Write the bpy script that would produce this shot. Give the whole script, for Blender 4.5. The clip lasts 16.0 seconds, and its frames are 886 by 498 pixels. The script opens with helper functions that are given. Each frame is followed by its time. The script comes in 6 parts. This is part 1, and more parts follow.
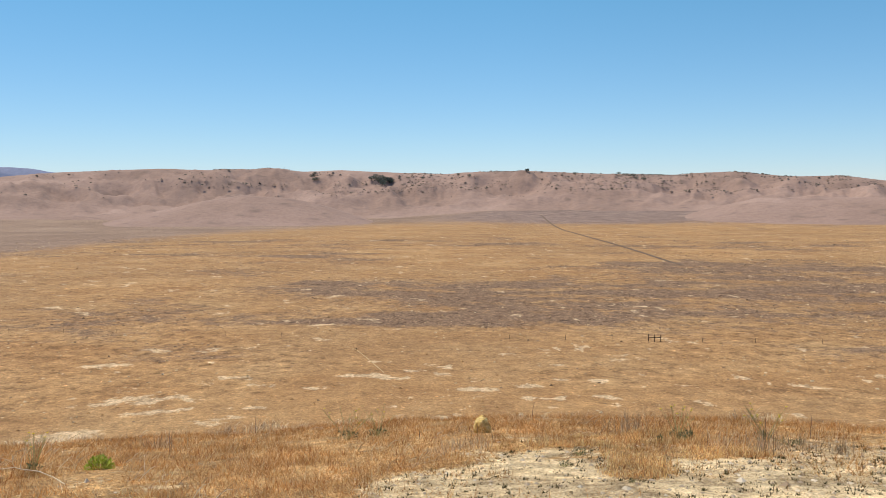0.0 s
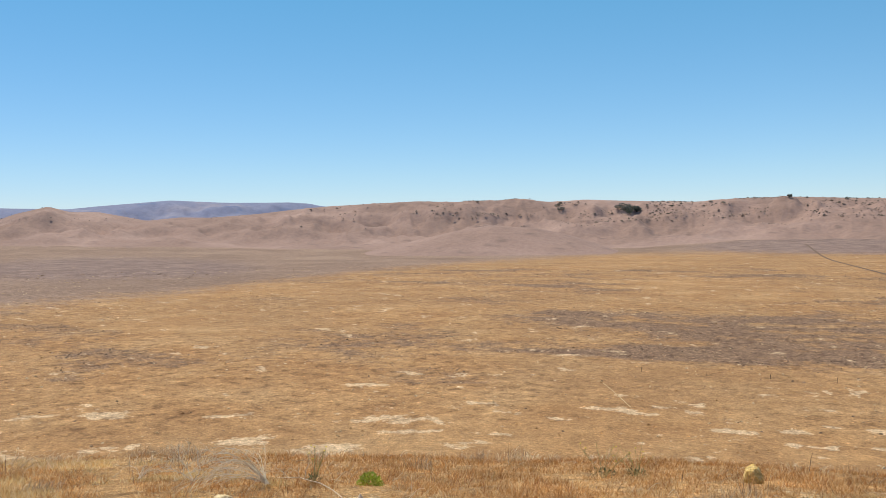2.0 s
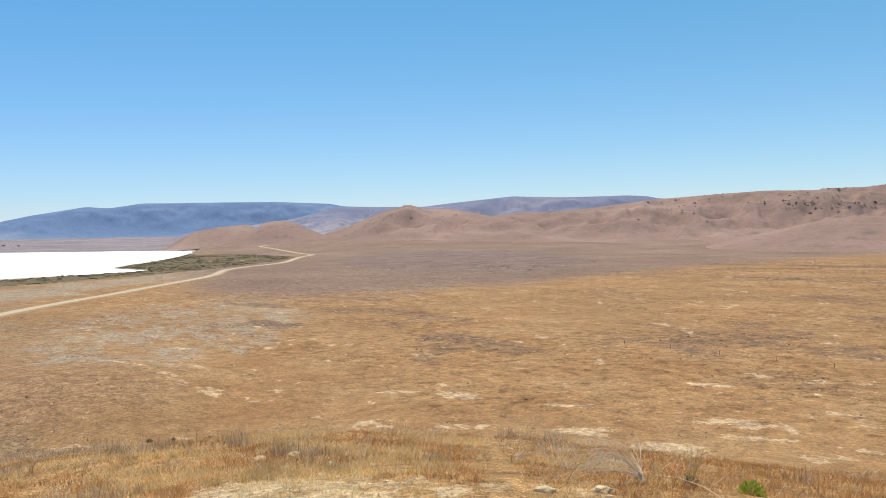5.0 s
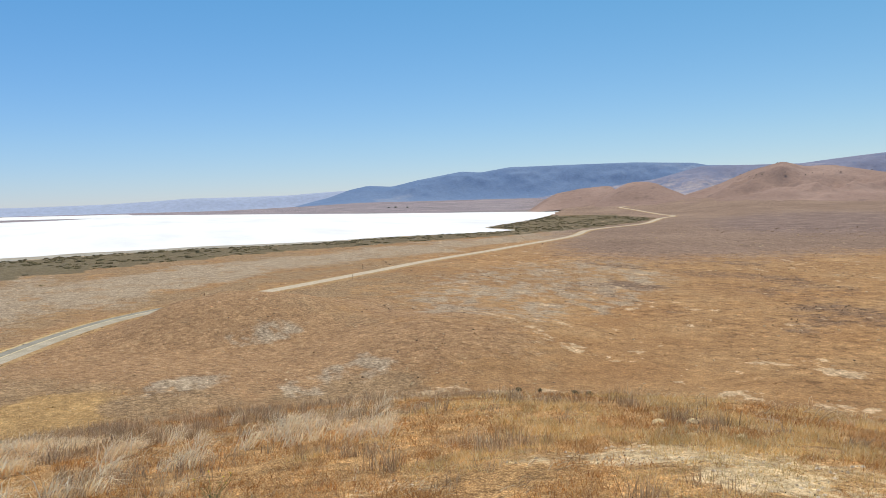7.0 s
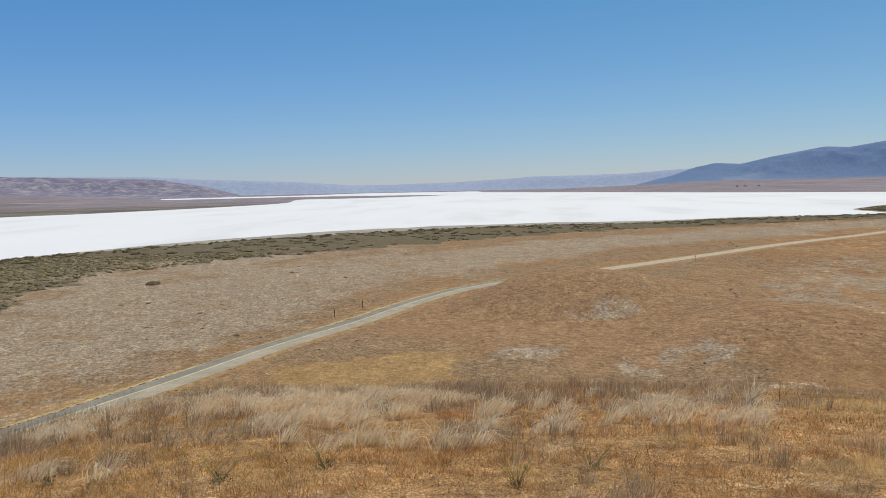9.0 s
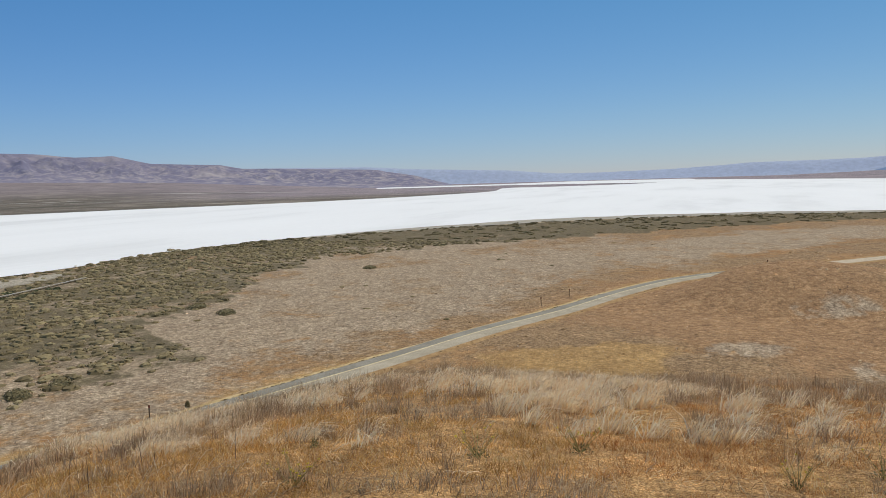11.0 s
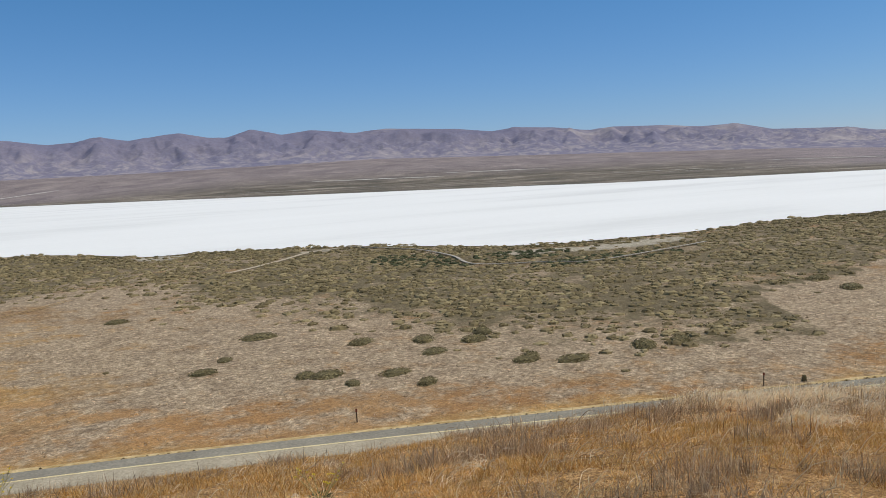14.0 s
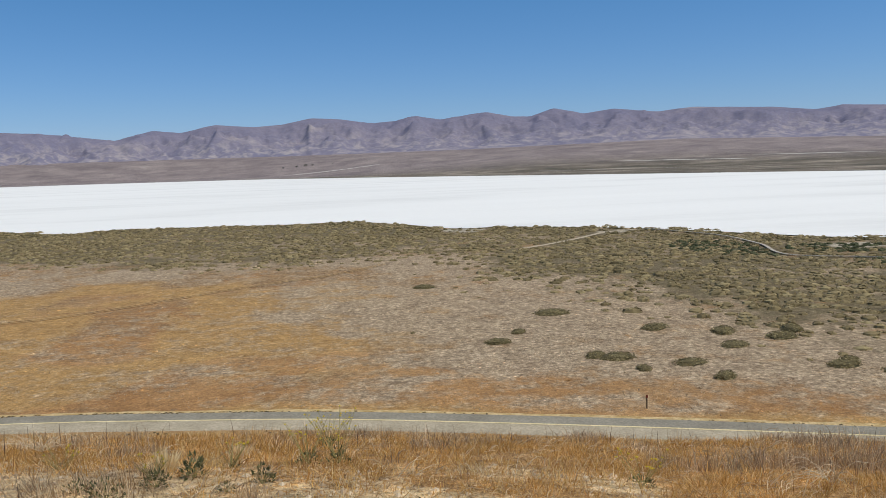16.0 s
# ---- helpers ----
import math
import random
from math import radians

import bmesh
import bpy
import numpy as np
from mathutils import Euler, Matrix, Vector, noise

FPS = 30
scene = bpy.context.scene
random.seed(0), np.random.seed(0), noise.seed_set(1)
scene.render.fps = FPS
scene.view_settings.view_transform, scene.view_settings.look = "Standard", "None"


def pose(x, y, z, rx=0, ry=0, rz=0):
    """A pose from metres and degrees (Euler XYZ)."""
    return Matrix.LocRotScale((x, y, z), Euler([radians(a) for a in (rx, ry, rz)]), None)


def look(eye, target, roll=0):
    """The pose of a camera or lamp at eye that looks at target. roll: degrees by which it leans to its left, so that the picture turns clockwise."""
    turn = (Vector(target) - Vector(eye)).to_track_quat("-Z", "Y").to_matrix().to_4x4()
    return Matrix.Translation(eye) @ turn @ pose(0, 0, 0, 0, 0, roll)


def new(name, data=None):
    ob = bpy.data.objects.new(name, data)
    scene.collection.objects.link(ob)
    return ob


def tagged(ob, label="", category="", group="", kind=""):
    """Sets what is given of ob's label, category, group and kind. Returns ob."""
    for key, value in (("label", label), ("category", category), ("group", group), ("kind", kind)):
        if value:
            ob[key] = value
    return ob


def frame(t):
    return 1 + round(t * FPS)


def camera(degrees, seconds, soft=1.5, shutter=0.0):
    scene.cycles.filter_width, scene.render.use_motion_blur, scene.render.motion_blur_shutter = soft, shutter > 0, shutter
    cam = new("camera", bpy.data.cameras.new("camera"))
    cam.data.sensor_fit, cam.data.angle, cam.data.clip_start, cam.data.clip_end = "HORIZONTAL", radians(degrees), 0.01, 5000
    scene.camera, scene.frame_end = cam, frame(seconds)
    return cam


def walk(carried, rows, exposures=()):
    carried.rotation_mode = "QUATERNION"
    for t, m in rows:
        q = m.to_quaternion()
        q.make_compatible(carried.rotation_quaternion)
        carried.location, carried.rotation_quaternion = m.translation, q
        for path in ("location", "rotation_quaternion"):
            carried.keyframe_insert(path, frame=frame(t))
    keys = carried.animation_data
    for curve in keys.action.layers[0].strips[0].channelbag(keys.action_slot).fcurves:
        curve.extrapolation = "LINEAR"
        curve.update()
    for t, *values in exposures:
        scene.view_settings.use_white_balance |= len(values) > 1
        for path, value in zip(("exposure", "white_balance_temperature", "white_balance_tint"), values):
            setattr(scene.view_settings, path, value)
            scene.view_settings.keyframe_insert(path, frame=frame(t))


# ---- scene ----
cam = camera(59.0, 16.0, soft=0.75)
# seconds, place in metres from the first eye, turn to the left, tilt up, roll
PATH = [
    (0.0, 0.000, 0.000, 0.000, 0.02, -3.36, 0.21),
    (0.5, -0.063, -0.014, 0.014, 4.27, -1.88, 0.53),
    (1.0, -0.112, 0.004, 0.024, 9.43, -1.31, 0.51),
    (1.5, -0.140, 0.022, 0.024, 14.07, -1.19, 0.69),
    (2.0, -0.168, 0.057, 0.019, 17.78, -1.08, 0.54),
    (2.5, -0.189, 0.074, 0.015, 21.54, -1.33, 0.24),
    (3.0, -0.210, 0.070, 0.012, 25.60, -1.62, -0.22),
    (3.2, -0.246, 0.046, 0.015, 27.15, -1.55, -0.20),
    (5.5, -0.654, -0.240, 0.049, 46.40, -1.57, 1.38),
    (6.0, -0.816, -0.356, 0.024, 51.20, -2.33, 1.73),
    (6.5, -0.963, -0.459, -0.019, 58.18, -3.51, 1.86),
    (7.0, -1.043, -0.486, 0.028, 67.88, -3.54, 1.43),
    (7.5, -1.127, -0.518, 0.025, 76.39, -3.83, 1.20),
    (8.0, -1.176, -0.591, 0.024, 83.34, -4.31, 1.31),
    (8.5, -1.204, -0.802, 0.005, 88.37, -4.45, 1.40),
    (8.7, -1.212, -0.860, -0.005, 90.11, -4.50, 1.31),
    (11.0, -1.309, -1.526, -0.118, 107.29, -5.05, 1.66),
    (11.5, -1.341, -1.582, -0.110, 114.18, -5.37, 1.47),
    (12.0, -1.365, -1.642, -0.115, 121.50, -5.49, 1.34),
    (12.5, -1.383, -1.698, -0.124, 128.83, -5.48, 1.51),
    (13.0, -1.365, -1.765, -0.133, 136.48, -5.38, 2.19),
    (13.5, -1.292, -1.906, -0.153, 143.33, -5.56, 2.69),
    (14.0, -1.183, -2.050, -0.198, 150.40, -5.65, 3.05),
    (14.5, -1.060, -2.146, -0.224, 155.34, -5.62, 3.32),
    (15.0, -0.956, -2.255, -0.266, 159.33, -5.85, 3.70),
    (15.5, -0.910, -2.339, -0.267, 165.30, -6.09, 2.58),
    (16.0, -0.917, -2.381, -0.270, 171.95, -6.22, 1.96),
]
walk(cam, [(t, pose(x, y, z, 90 + p, r, w)) for t, x, y, z, w, p, r in PATH],
     exposures=[(0.0, 0.13), (3.0, 0.13), (5.5, 0.14), (6.5, 0.15), (7.0, -0.05), (8.0, -0.18), (8.5, -0.33), (11.0, -0.42), (16.0, -0.38)])

# ---- light ----
SUN_TURN, SUN_HEIGHT = 58.0, 64.0      # degrees to the left of +y, degrees above the horizon
sun_way = Vector((-math.sin(radians(SUN_TURN)) * math.cos(radians(SUN_HEIGHT)),
                  math.cos(radians(SUN_TURN)) * math.cos(radians(SUN_HEIGHT)),
                  math.sin(radians(SUN_HEIGHT))))
sun = new("sun", bpy.data.lights.new("sun", "SUN"))
sun.data.energy, sun.data.angle, sun.data.color = 3.9, radians(0.53), (1.0, 0.905, 0.735)
sun.matrix_world = look(sun_way * 100, (0, 0, 0))

world = bpy.data.worlds.new("sky")
scene.world = world
world.use_nodes = True
wn = world.node_tree.nodes
sky = wn.new("ShaderNodeTexSky")
sky.sky_type, sky.sun_disc = "NISHITA", False
sky.sun_elevation, sky.sun_rotation = radians(SUN_HEIGHT), radians(-SUN_TURN)
sky.altitude, sky.air_density, sky.dust_density, sky.ozone_density = 600, 1.0, 0.03, 4.0
tint = wn.new("ShaderNodeMix")
tint.data_type, tint.blend_type = "RGBA", "MULTIPLY"
tint.inputs[0].default_value = 1.0
haze = wn.new("ShaderNodeValToRGB")     # clear blue overhead, paler haze low down
haze.color_ramp.elements.new(0.5)
for el, (at, c) in zip(haze.color_ramp.elements, ((0.0, (0.76, 0.80, 1.15)), (0.25, (0.75, 0.87, 1.12)), (1.0, (0.57, 1.0, 1.18)))):
    el.position, el.color = at, (*c, 1)
north = wn.new("ShaderNodeMix")         # milkier towards the north, deeper blue to the south
north.data_type, north.blend_type = "RGBA", "MULTIPLY"
north.inputs[0].default_value = 1.0
side = wn.new("ShaderNodeValToRGB")
for el, (at, c) in zip(side.color_ramp.elements, ((0.15, (0.86, 0.97, 1.02)), (0.97, (1.18, 1.15, 0.96)))):
    el.position, el.color = at, (*c, 1)
glare = wn.new("ShaderNodeVectorMath")  # the side of the sun is a little less bright than the clear-air model
glare.operation = "DOT_PRODUCT"
glare.inputs[1].default_value = (-math.sin(radians(SUN_TURN)), math.cos(radians(SUN_TURN)), 0)
dim = wn.new("ShaderNodeMapRange")
for key, value in (("From Min", 0.45), ("From Max", 1.0), ("To Min", 1.05), ("To Max", 0.92)):
    dim.inputs[key].default_value = value
sky_power = wn.new("ShaderNodeMath")
sky_power.operation = "MULTIPLY"
sky_power.inputs[1].default_value = 0.102
turn_range = wn.new("ShaderNodeMapRange")
turn_range.inputs["From Min"].default_value = -1.0
seen_way, split, rise = wn.new("ShaderNodeTexCoord"), wn.new("ShaderNodeSeparateXYZ"), wn.new("ShaderNodeMapRange")
rise.inputs["From Min"].default_value, rise.inputs["From Max"].default_value = 0.0, 0.30
world.node_tree.links.new(seen_way.outputs["Generated"], split.inputs[0])
world.node_tree.links.new(split.outputs["Z"], rise.inputs["Value"])
world.node_tree.links.new(rise.outputs[0], haze.inputs[0])
world.node_tree.links.new(split.outputs["Y"], turn_range.inputs["Value"])
world.node_tree.links.new(turn_range.outputs[0], side.inputs[0])
world.node_tree.links.new(haze.outputs[0], north.inputs[6])
world.node_tree.links.new(side.outputs[0], north.inputs[7])
world.node_tree.links.new(north.outputs[2], tint.inputs[7])
world.node_tree.links.new(sky.outputs[0], tint.inputs[6])
world.node_tree.links.new(tint.outputs[2], wn["Background"].inputs[0])
world.node_tree.links.new(seen_way.outputs["Generated"], glare.inputs[0])
world.node_tree.links.new(glare.outputs["Value"], dim.inputs["Value"])
world.node_tree.links.new(dim.outputs[0], sky_power.inputs[0])
world.node_tree.links.new(sky_power.outputs[0], wn["Background"].inputs[1])


# ---- node helpers ----
def material(name, rough=0.9):
    m = bpy.data.materials.new(name)
    m.use_nodes = True
    b = m.node_tree.nodes["Principled BSDF"]
    b.inputs["Roughness"].default_value = rough
    b.inputs["Specular IOR Level"].default_value = 0.2
    return m, m.node_tree, b


def noise_node(nt, scale, detail=4.0, rough=0.6, vector=None, distort=0.0):
    n = nt.nodes.new("ShaderNodeTexNoise")
    n.inputs["Scale"].default_value, n.inputs["Detail"].default_value = scale, detail
    n.inputs["Roughness"].default_value, n.inputs["Distortion"].default_value = rough, distort
    if vector is None:
        vector = nt.nodes.new("ShaderNodeNewGeometry").outputs["Position"]
    nt.links.new(vector, n.inputs["Vector"])
    return n.outputs["Fac"]


def ramp(nt, fac, stops):
    r = nt.nodes.new("ShaderNodeValToRGB")
    e = r.color_ramp.elements
    while len(e) < len(stops):
        e.new(0.5)
    for el, (p, c) in zip(e, stops):
        el.position = p
        el.color = (*c, 1) if len(c) == 3 else (c[0], c[0], c[0], 1)
    nt.links.new(fac, r.inputs[0])
    return r.outputs[0]


def mix(nt, fac, a, b, mode="MIX"):
    m = nt.nodes.new("ShaderNodeMix")
    m.data_type, m.blend_type = "RGBA", mode
    for sock, v in ((m.inputs[0], fac), (m.inputs[6], a), (m.inputs[7], b)):
        if isinstance(v, (int, float)):
            sock.default_value = v
        elif isinstance(v, tuple):
            sock.default_value = (*v, 1)
        else:
            nt.links.new(v, sock)
    return m.outputs[2]


def arith(nt, op, a, b=0.0):
    m = nt.nodes.new("ShaderNodeMath")
    m.operation, m.use_clamp = op, True
    for sock, v in ((m.inputs[0], a), (m.inputs[1], b)):
        if isinstance(v, (int, float)):
            sock.default_value = v
        else:
            nt.links.new(v, sock)
    return m.outputs[0]


def attr(nt, name):
    a = nt.nodes.new("ShaderNodeAttribute")
    a.attribute_name = name
    return a.outputs["Fac"]


def bump(nt, b, height, strength, distance):
    n = nt.nodes.new("ShaderNodeBump")
    n.inputs["Strength"].default_value, n.inputs["Distance"].default_value = strength, distance
    nt.links.new(height, n.inputs["Height"])
    nt.links.new(n.outputs[0], b.inputs["Normal"])


def spotted(name, stops, scale, rough=0.9, fine=None, relief=0.0, dist=0.1):
    """A plain surface with colour noise at two scales and some relief."""
    m, nt, b = material(name, rough)
    n1, n2 = noise_node(nt, scale), noise_node(nt, fine or scale * 9, 5)
    col = ramp(nt, n1, stops)
    col = mix(nt, 0.6, col, ramp(nt, n2, [(0.3, (0.55,)), (0.7, (1.25,))]), "MULTIPLY")
    nt.links.new(col, b.inputs["Base Color"])
    if relief:
        bump(nt, b, n2, relief, dist)
    return m


def island(name, stops, rough=0.8, thin=0.4, gloss=0.2, patchy=0.5, vary=0.7):
    """Each loose piece of the mesh gets its own colour from the ramp."""
    m, nt, b = material(name, rough)
    b.inputs["Specular IOR Level"].default_value = gloss
    g = nt.nodes.new("ShaderNodeNewGeometry")
    col = ramp(nt, g.outputs["Random Per Island"], stops)
    big = ramp(nt, noise_node(nt, patchy, 5, 0.65), [(0.34, (0.52,)), (0.5, (0.95,)), (0.66, (1.28,))])
    col = mix(nt, vary, col, big, "MULTIPLY")
    nt.links.new(col, b.inputs["Base Color"])
    if thin:
        t, sh = nt.nodes.new("ShaderNodeBsdfTranslucent"), nt.nodes.new("ShaderNodeMixShader")
        nt.links.new(col, t.inputs[0])
        sh.inputs[0].default_value = thin
        nt.links.new(b.outputs[0], sh.inputs[1])
        nt.links.new(t.outputs[0], sh.inputs[2])
        nt.links.new(sh.outputs[0], nt.nodes["Material Output"].inputs[0])
    return m


# ---- value noise on arrays ----
def hash2(i, j, seed):
    h = (i.astype(np.int64) * 374761393 + j.astype(np.int64) * 668265263 + seed * 974711) & 0x7FFFFFFF
    h = ((h ^ (h >> 13)) * 1274126177) & 0x7FFFFFFF
    return ((h ^ (h >> 16)) & 0xFFFF) / 65535.0


def vnoise(x, y, seed=0):
    x, y = np.asarray(x, float), np.asarray(y, float)
    i, j = np.floor(x), np.floor(y)
    u, v = x - i, y - j
    u, v = u * u * (3 - 2 * u), v * v * (3 - 2 * v)
    a, b, c, d = hash2(i, j, seed), hash2(i + 1, j, seed), hash2(i, j + 1, seed), hash2(i + 1, j + 1, seed)
    return (a * (1 - u) + b * u) * (1 - v) + (c * (1 - u) + d * u) * v


def fbm(x, y, octaves=4, seed=0, gain=0.5):
    s, w, tot = 0.0, 1.0, 0.0
    for k in range(octaves):
        s = s + w * vnoise(x * 2 ** k + 17.3 * k, y * 2 ** k - 9.1 * k, seed + k)
        tot, w = tot + w, w * gain
    return s / tot


def step(a, b, x):
    t = np.clip((x - a) / (b - a), 0, 1)
    return t * t * (3 - 2 * t)


def spline(pts, n=8, closed=False):
    """Points of a Catmull-Rom curve through pts."""
    p = [np.array(q, float) for q in pts]
    p = [p[-1], *p, p[0], p[1]] if closed else [2 * p[0] - p[1], *p, 2 * p[-1] - p[-2]]
    out = []
    for k in range(1, len(p) - 2):
        a, b, c, d = p[k - 1:k + 3]
        for t in np.arange(n) / n:
            out.append(0.5 * (2 * b + (c - a) * t + (2 * a - 5 * b + 4 * c - d) * t * t + (3 * b - a - 3 * c + d) * t ** 3))
    if not closed:
        out.append(p[-2])
    return np.array(out)


def inside(poly, x, y):
    r = np.zeros(x.shape, bool)
    for (x0, y0), (x1, y1) in zip(poly, np.roll(poly, -1, 0)):
        if y0 != y1:
            r ^= ((y0 > y) != (y1 > y)) & (x < (x1 - x0) * (y - y0) / (y1 - y0) + x0)
    return r


def away(line, x, y):
    """Distance from each point to a polyline."""
    best = np.full(x.shape, 1e9)
    for (x0, y0), (x1, y1) in zip(line[:-1], line[1:]):
        dx, dy = x1 - x0, y1 - y0
        t = np.clip(((x - x0) * dx + (y - y0) * dy) / (dx * dx + dy * dy + 1e-9), 0, 1)
        best = np.minimum(best, (x - x0 - t * dx) ** 2 + (y - y0 - t * dy) ** 2)
    return np.sqrt(best)


# ---- the plan ----
PLAIN = -27.0          # the plain below the eye
SHORE_NEAR = [(700, -820), (330, -560), (210, -455), (167, -424), (125, -390), (104, -402), (24, -388), (-9, -387), (-34, -352), (-50, -322),
              (-70, -318), (-101, -298), (-125, -273), (-141, -246), (-160, -222), (-191, -213), (-224, -208), (-271, -211),
              (-306, -205), (-344, -192), (-428, -130), (-490, -50), (-525, 27), (-535, 113), (-575, 200), (-600, 305),
              (-690, 325), (-830, 440), (-970, 544), (-1357, 812)]
SHORE_FAR = [(-1738, 585), (-2570, 287), (-3120, 75), (-3230, 0), (-2900, -40), (-2360, -125), (-2110, -350), (-2080, -470), (-1593, -392), (-1327, -434), (-1147, -494), (-1013, -560),
             (-860, -691), (-727, -790), (-637, -966), (-440, -1290), (-258, -1606), (0, -2000), (300, -2350), (1033, -2637), (1500, -2300)]
near_line = spline(SHORE_NEAR, 6)
lake_poly = np.vstack([near_line, spline(SHORE_FAR, 6)])
SCRUB_EDGE = [(420, -420), (200, -290), (96, -247), (51, -222), (13, -212), (-24, -224), (-30, -185), (-53, -142), (-58, -113), (-78, -86), (-104, -73),
              (-118, -92), (-133, -102), (-160, -106), (-237, -127), (-306, -95), (-414, 21), (-470, 120), (-525, 265), (-590, 385),
              (-680, 500), (-775, 585), (-920, 640), (-1330, 880)]
scrub_line = spline(SCRUB_EDGE, 4)
scrub_poly = np.vstack([scrub_line, near_line[::-1]])
ROAD = [(190, -70), (120, -88), (75, -93), (45, -92), (30, -90.3), (18, -88), (0, -84), (-23, -76.5), (-51, -66.5), (-81, -55.7), (-107, -45.6),
        (-138.4, -32.8), (-158, -25.4), (-182.5, -16.0), (-204, -5.6), (-222, 9), (-236, 27), (-281, 76), (-340, 138), (-461, 277), (-551, 354), (-617, 451), (-690, 522), (-750, 577),
        (-790, 621), (-812, 645), (-853, 668), (-953, 723), (-1018, 757), (-1085, 785), (-1135, 803), (-1168, 814), (-1190, 829), (-1200, 850)]
road_line = spline(ROAD, 10)


def hill_table(turn, values):
    return np.interp(turn, [-60, -30, 0, 16, 27, 43, 57, 70, 85, 100, 110, 117, 125, 135, 145, 157, 172, 188, 203, 240], values)


def bearing(x, y):
    a = np.degrees(np.arctan2(-x, y))
    return np.where(a < -100, a + 360, a)


def hump(x, y, cx, cy, rx, ry, turn=0.0):
    c, s = math.cos(radians(turn)), math.sin(radians(turn))
    u, v = ((x - cx) * c + (y - cy) * s) / rx, (-(x - cx) * s + (y - cy) * c) / ry
    return np.clip(1 - u * u - v * v, 0, 1) ** 2


def grass_islands(x, y):
    """Tongues of rust grass that break into the bare soil in front of the rock."""
    ragged = 0.55 * (fbm(x / 0.5, y / 0.5, 3, 141) - 0.5)
    cover = [hump(x, y, *g) ** 0.5 for g in ((1.72, 7.0, 0.36, 1.0, -10), (2.1, 8.5, 1.0, 0.7), (2.66, 7.35, 0.62, 0.36, 10), (0.95, 8.15, 0.75, 0.35))]
    cover = np.max(cover, 0)
    return 0.9 * step(0.12, 0.55, cover + 2.0 * ragged * (cover > 0.02))


ROAD_CUT = np.array([(-150, -28), (-182.5, -16.0), (-204, -5.6), (-222, 9), (-240, 32)])


def beside_road(x, y):
    """The knoll is cut away where the road goes round it."""
    k = np.ones(x.shape)
    m = (x > -260) & (x < -140) & (y > -60) & (y < 55)
    if m.any():
        k[m] = step(2, 20, away(ROAD_CUT, x[m], y[m]))
    return k


def height(x, y):
    """The ground's height, for arrays of places."""
    x, y = np.asarray(x, float), np.asarray(y, float)
    r, a = np.hypot(x, y), bearing(x, y)
    plain = PLAIN + 0.5 * (fbm(x / 60, y / 60, 3, 5) - 0.5) * step(60, 160, r)
    plain = plain + 6.6 * hump(x, y, -188, 23.5, 41, 42) * beside_road(x, y) + 3.6 * hump(x, y, -142, 58, 44, 34, -30) + 1.5 * hump(x, y, -120, -5, 40, 40)
    # fans that rise to the hills
    north = np.interp(a, [-60, -24, -18, -4, 4, 20, 30, 42, 50, 56, 62], [14, 10, 18, 18, 6, 4, 9, 17, 22, 16, 0])
    begin = np.interp(a, [-30, 5, 46, 53], [850, 850, 850, 1180])
    plain = plain + north * step(begin, begin + 600, r)
    south = np.interp(a, [55, 62, 74, 80, 84, 112, 116, 126, 139, 155, 171, 187, 205, 230], [0, 28, 26, 8, 0, 0, 12, 45, 68, 95, 84, 84, 84, 60])
    plain = plain + south * step(0, 1, (r - np.interp(a, [62, 74, 80, 100, 120, 165, 172, 180, 190, 205], [2100, 2300, 2700, 2700, 1900, 1900, 2150, 2500, 2850, 3000])) / np.interp(a, [165, 190], [1500, 800]))
    # the hill on which the camera stands
    crest = hill_table(a, [14.5, 14.9, 16.2, 16.4, 15.9, 15.0, 14.4, 14.4, 14.8, 14.9, 14.6, 15.1, 16.1, 17.2, 18.9, 20.3, 20.3, 19.1, 17.2, 15])
    rc = hill_table(a, [14, 14, 15, 16, 16, 17, 18, 21, 23, 24, 24, 23, 20, 17, 15, 14, 13, 13, 13, 13])
    k = 1.6 / rc ** 2
    along = np.interp(a, [0, 27, 46, 58, 70, 88, 107, 121, 136, 155, 172], [0, 0.16, 0.3, 0.57, 0.81, 1.17, 1.7, 2.0, 2.2, 2.4, 2.48])
    s1 = np.tan(np.radians(crest)) - 2 * k * along - 2 * np.sqrt(1.72 * k)
    re = np.maximum((0.5 - s1) / (2 * k), 0)
    q = np.minimum(r, re)
    hill = -1.62 - s1 * q - k * q * q - 0.5 * np.maximum(r - re, 0)
    hill = hill + 0.35 * (fbm(x / 5, y / 5, 4, 11) - 0.5) * step(2.5, 9, r) * (r < 60)
    return np.logaddexp(hill * 0.5, plain * 0.5) / 0.5


def height1(x, y):
    return float(height(np.array([x]), np.array([y]))[0])


def grid_mesh(name, X, Y, Z, attrs=None, closed=False):
    """A sheet from 2D arrays of places."""
    n, m = X.shape
    me = bpy.data.meshes.new(name)
    co = np.stack([X, Y, Z], -1).reshape(-1, 3).astype(np.float32)
    i, j = np.meshgrid(np.arange(n if closed else n - 1), np.arange(m - 1), indexing="ij")
    i2 = (i + 1) % n
    quads = np.stack([i * m + j, i * m + j + 1, i2 * m + j + 1, i2 * m + j], -1).reshape(-1, 4)
    fill_mesh(me, co, quads)
    for key, v in (attrs or {}).items():
        me.attributes.new(key, "FLOAT", "POINT").data.foreach_set("value", v.reshape(-1).astype(np.float32))
    return me


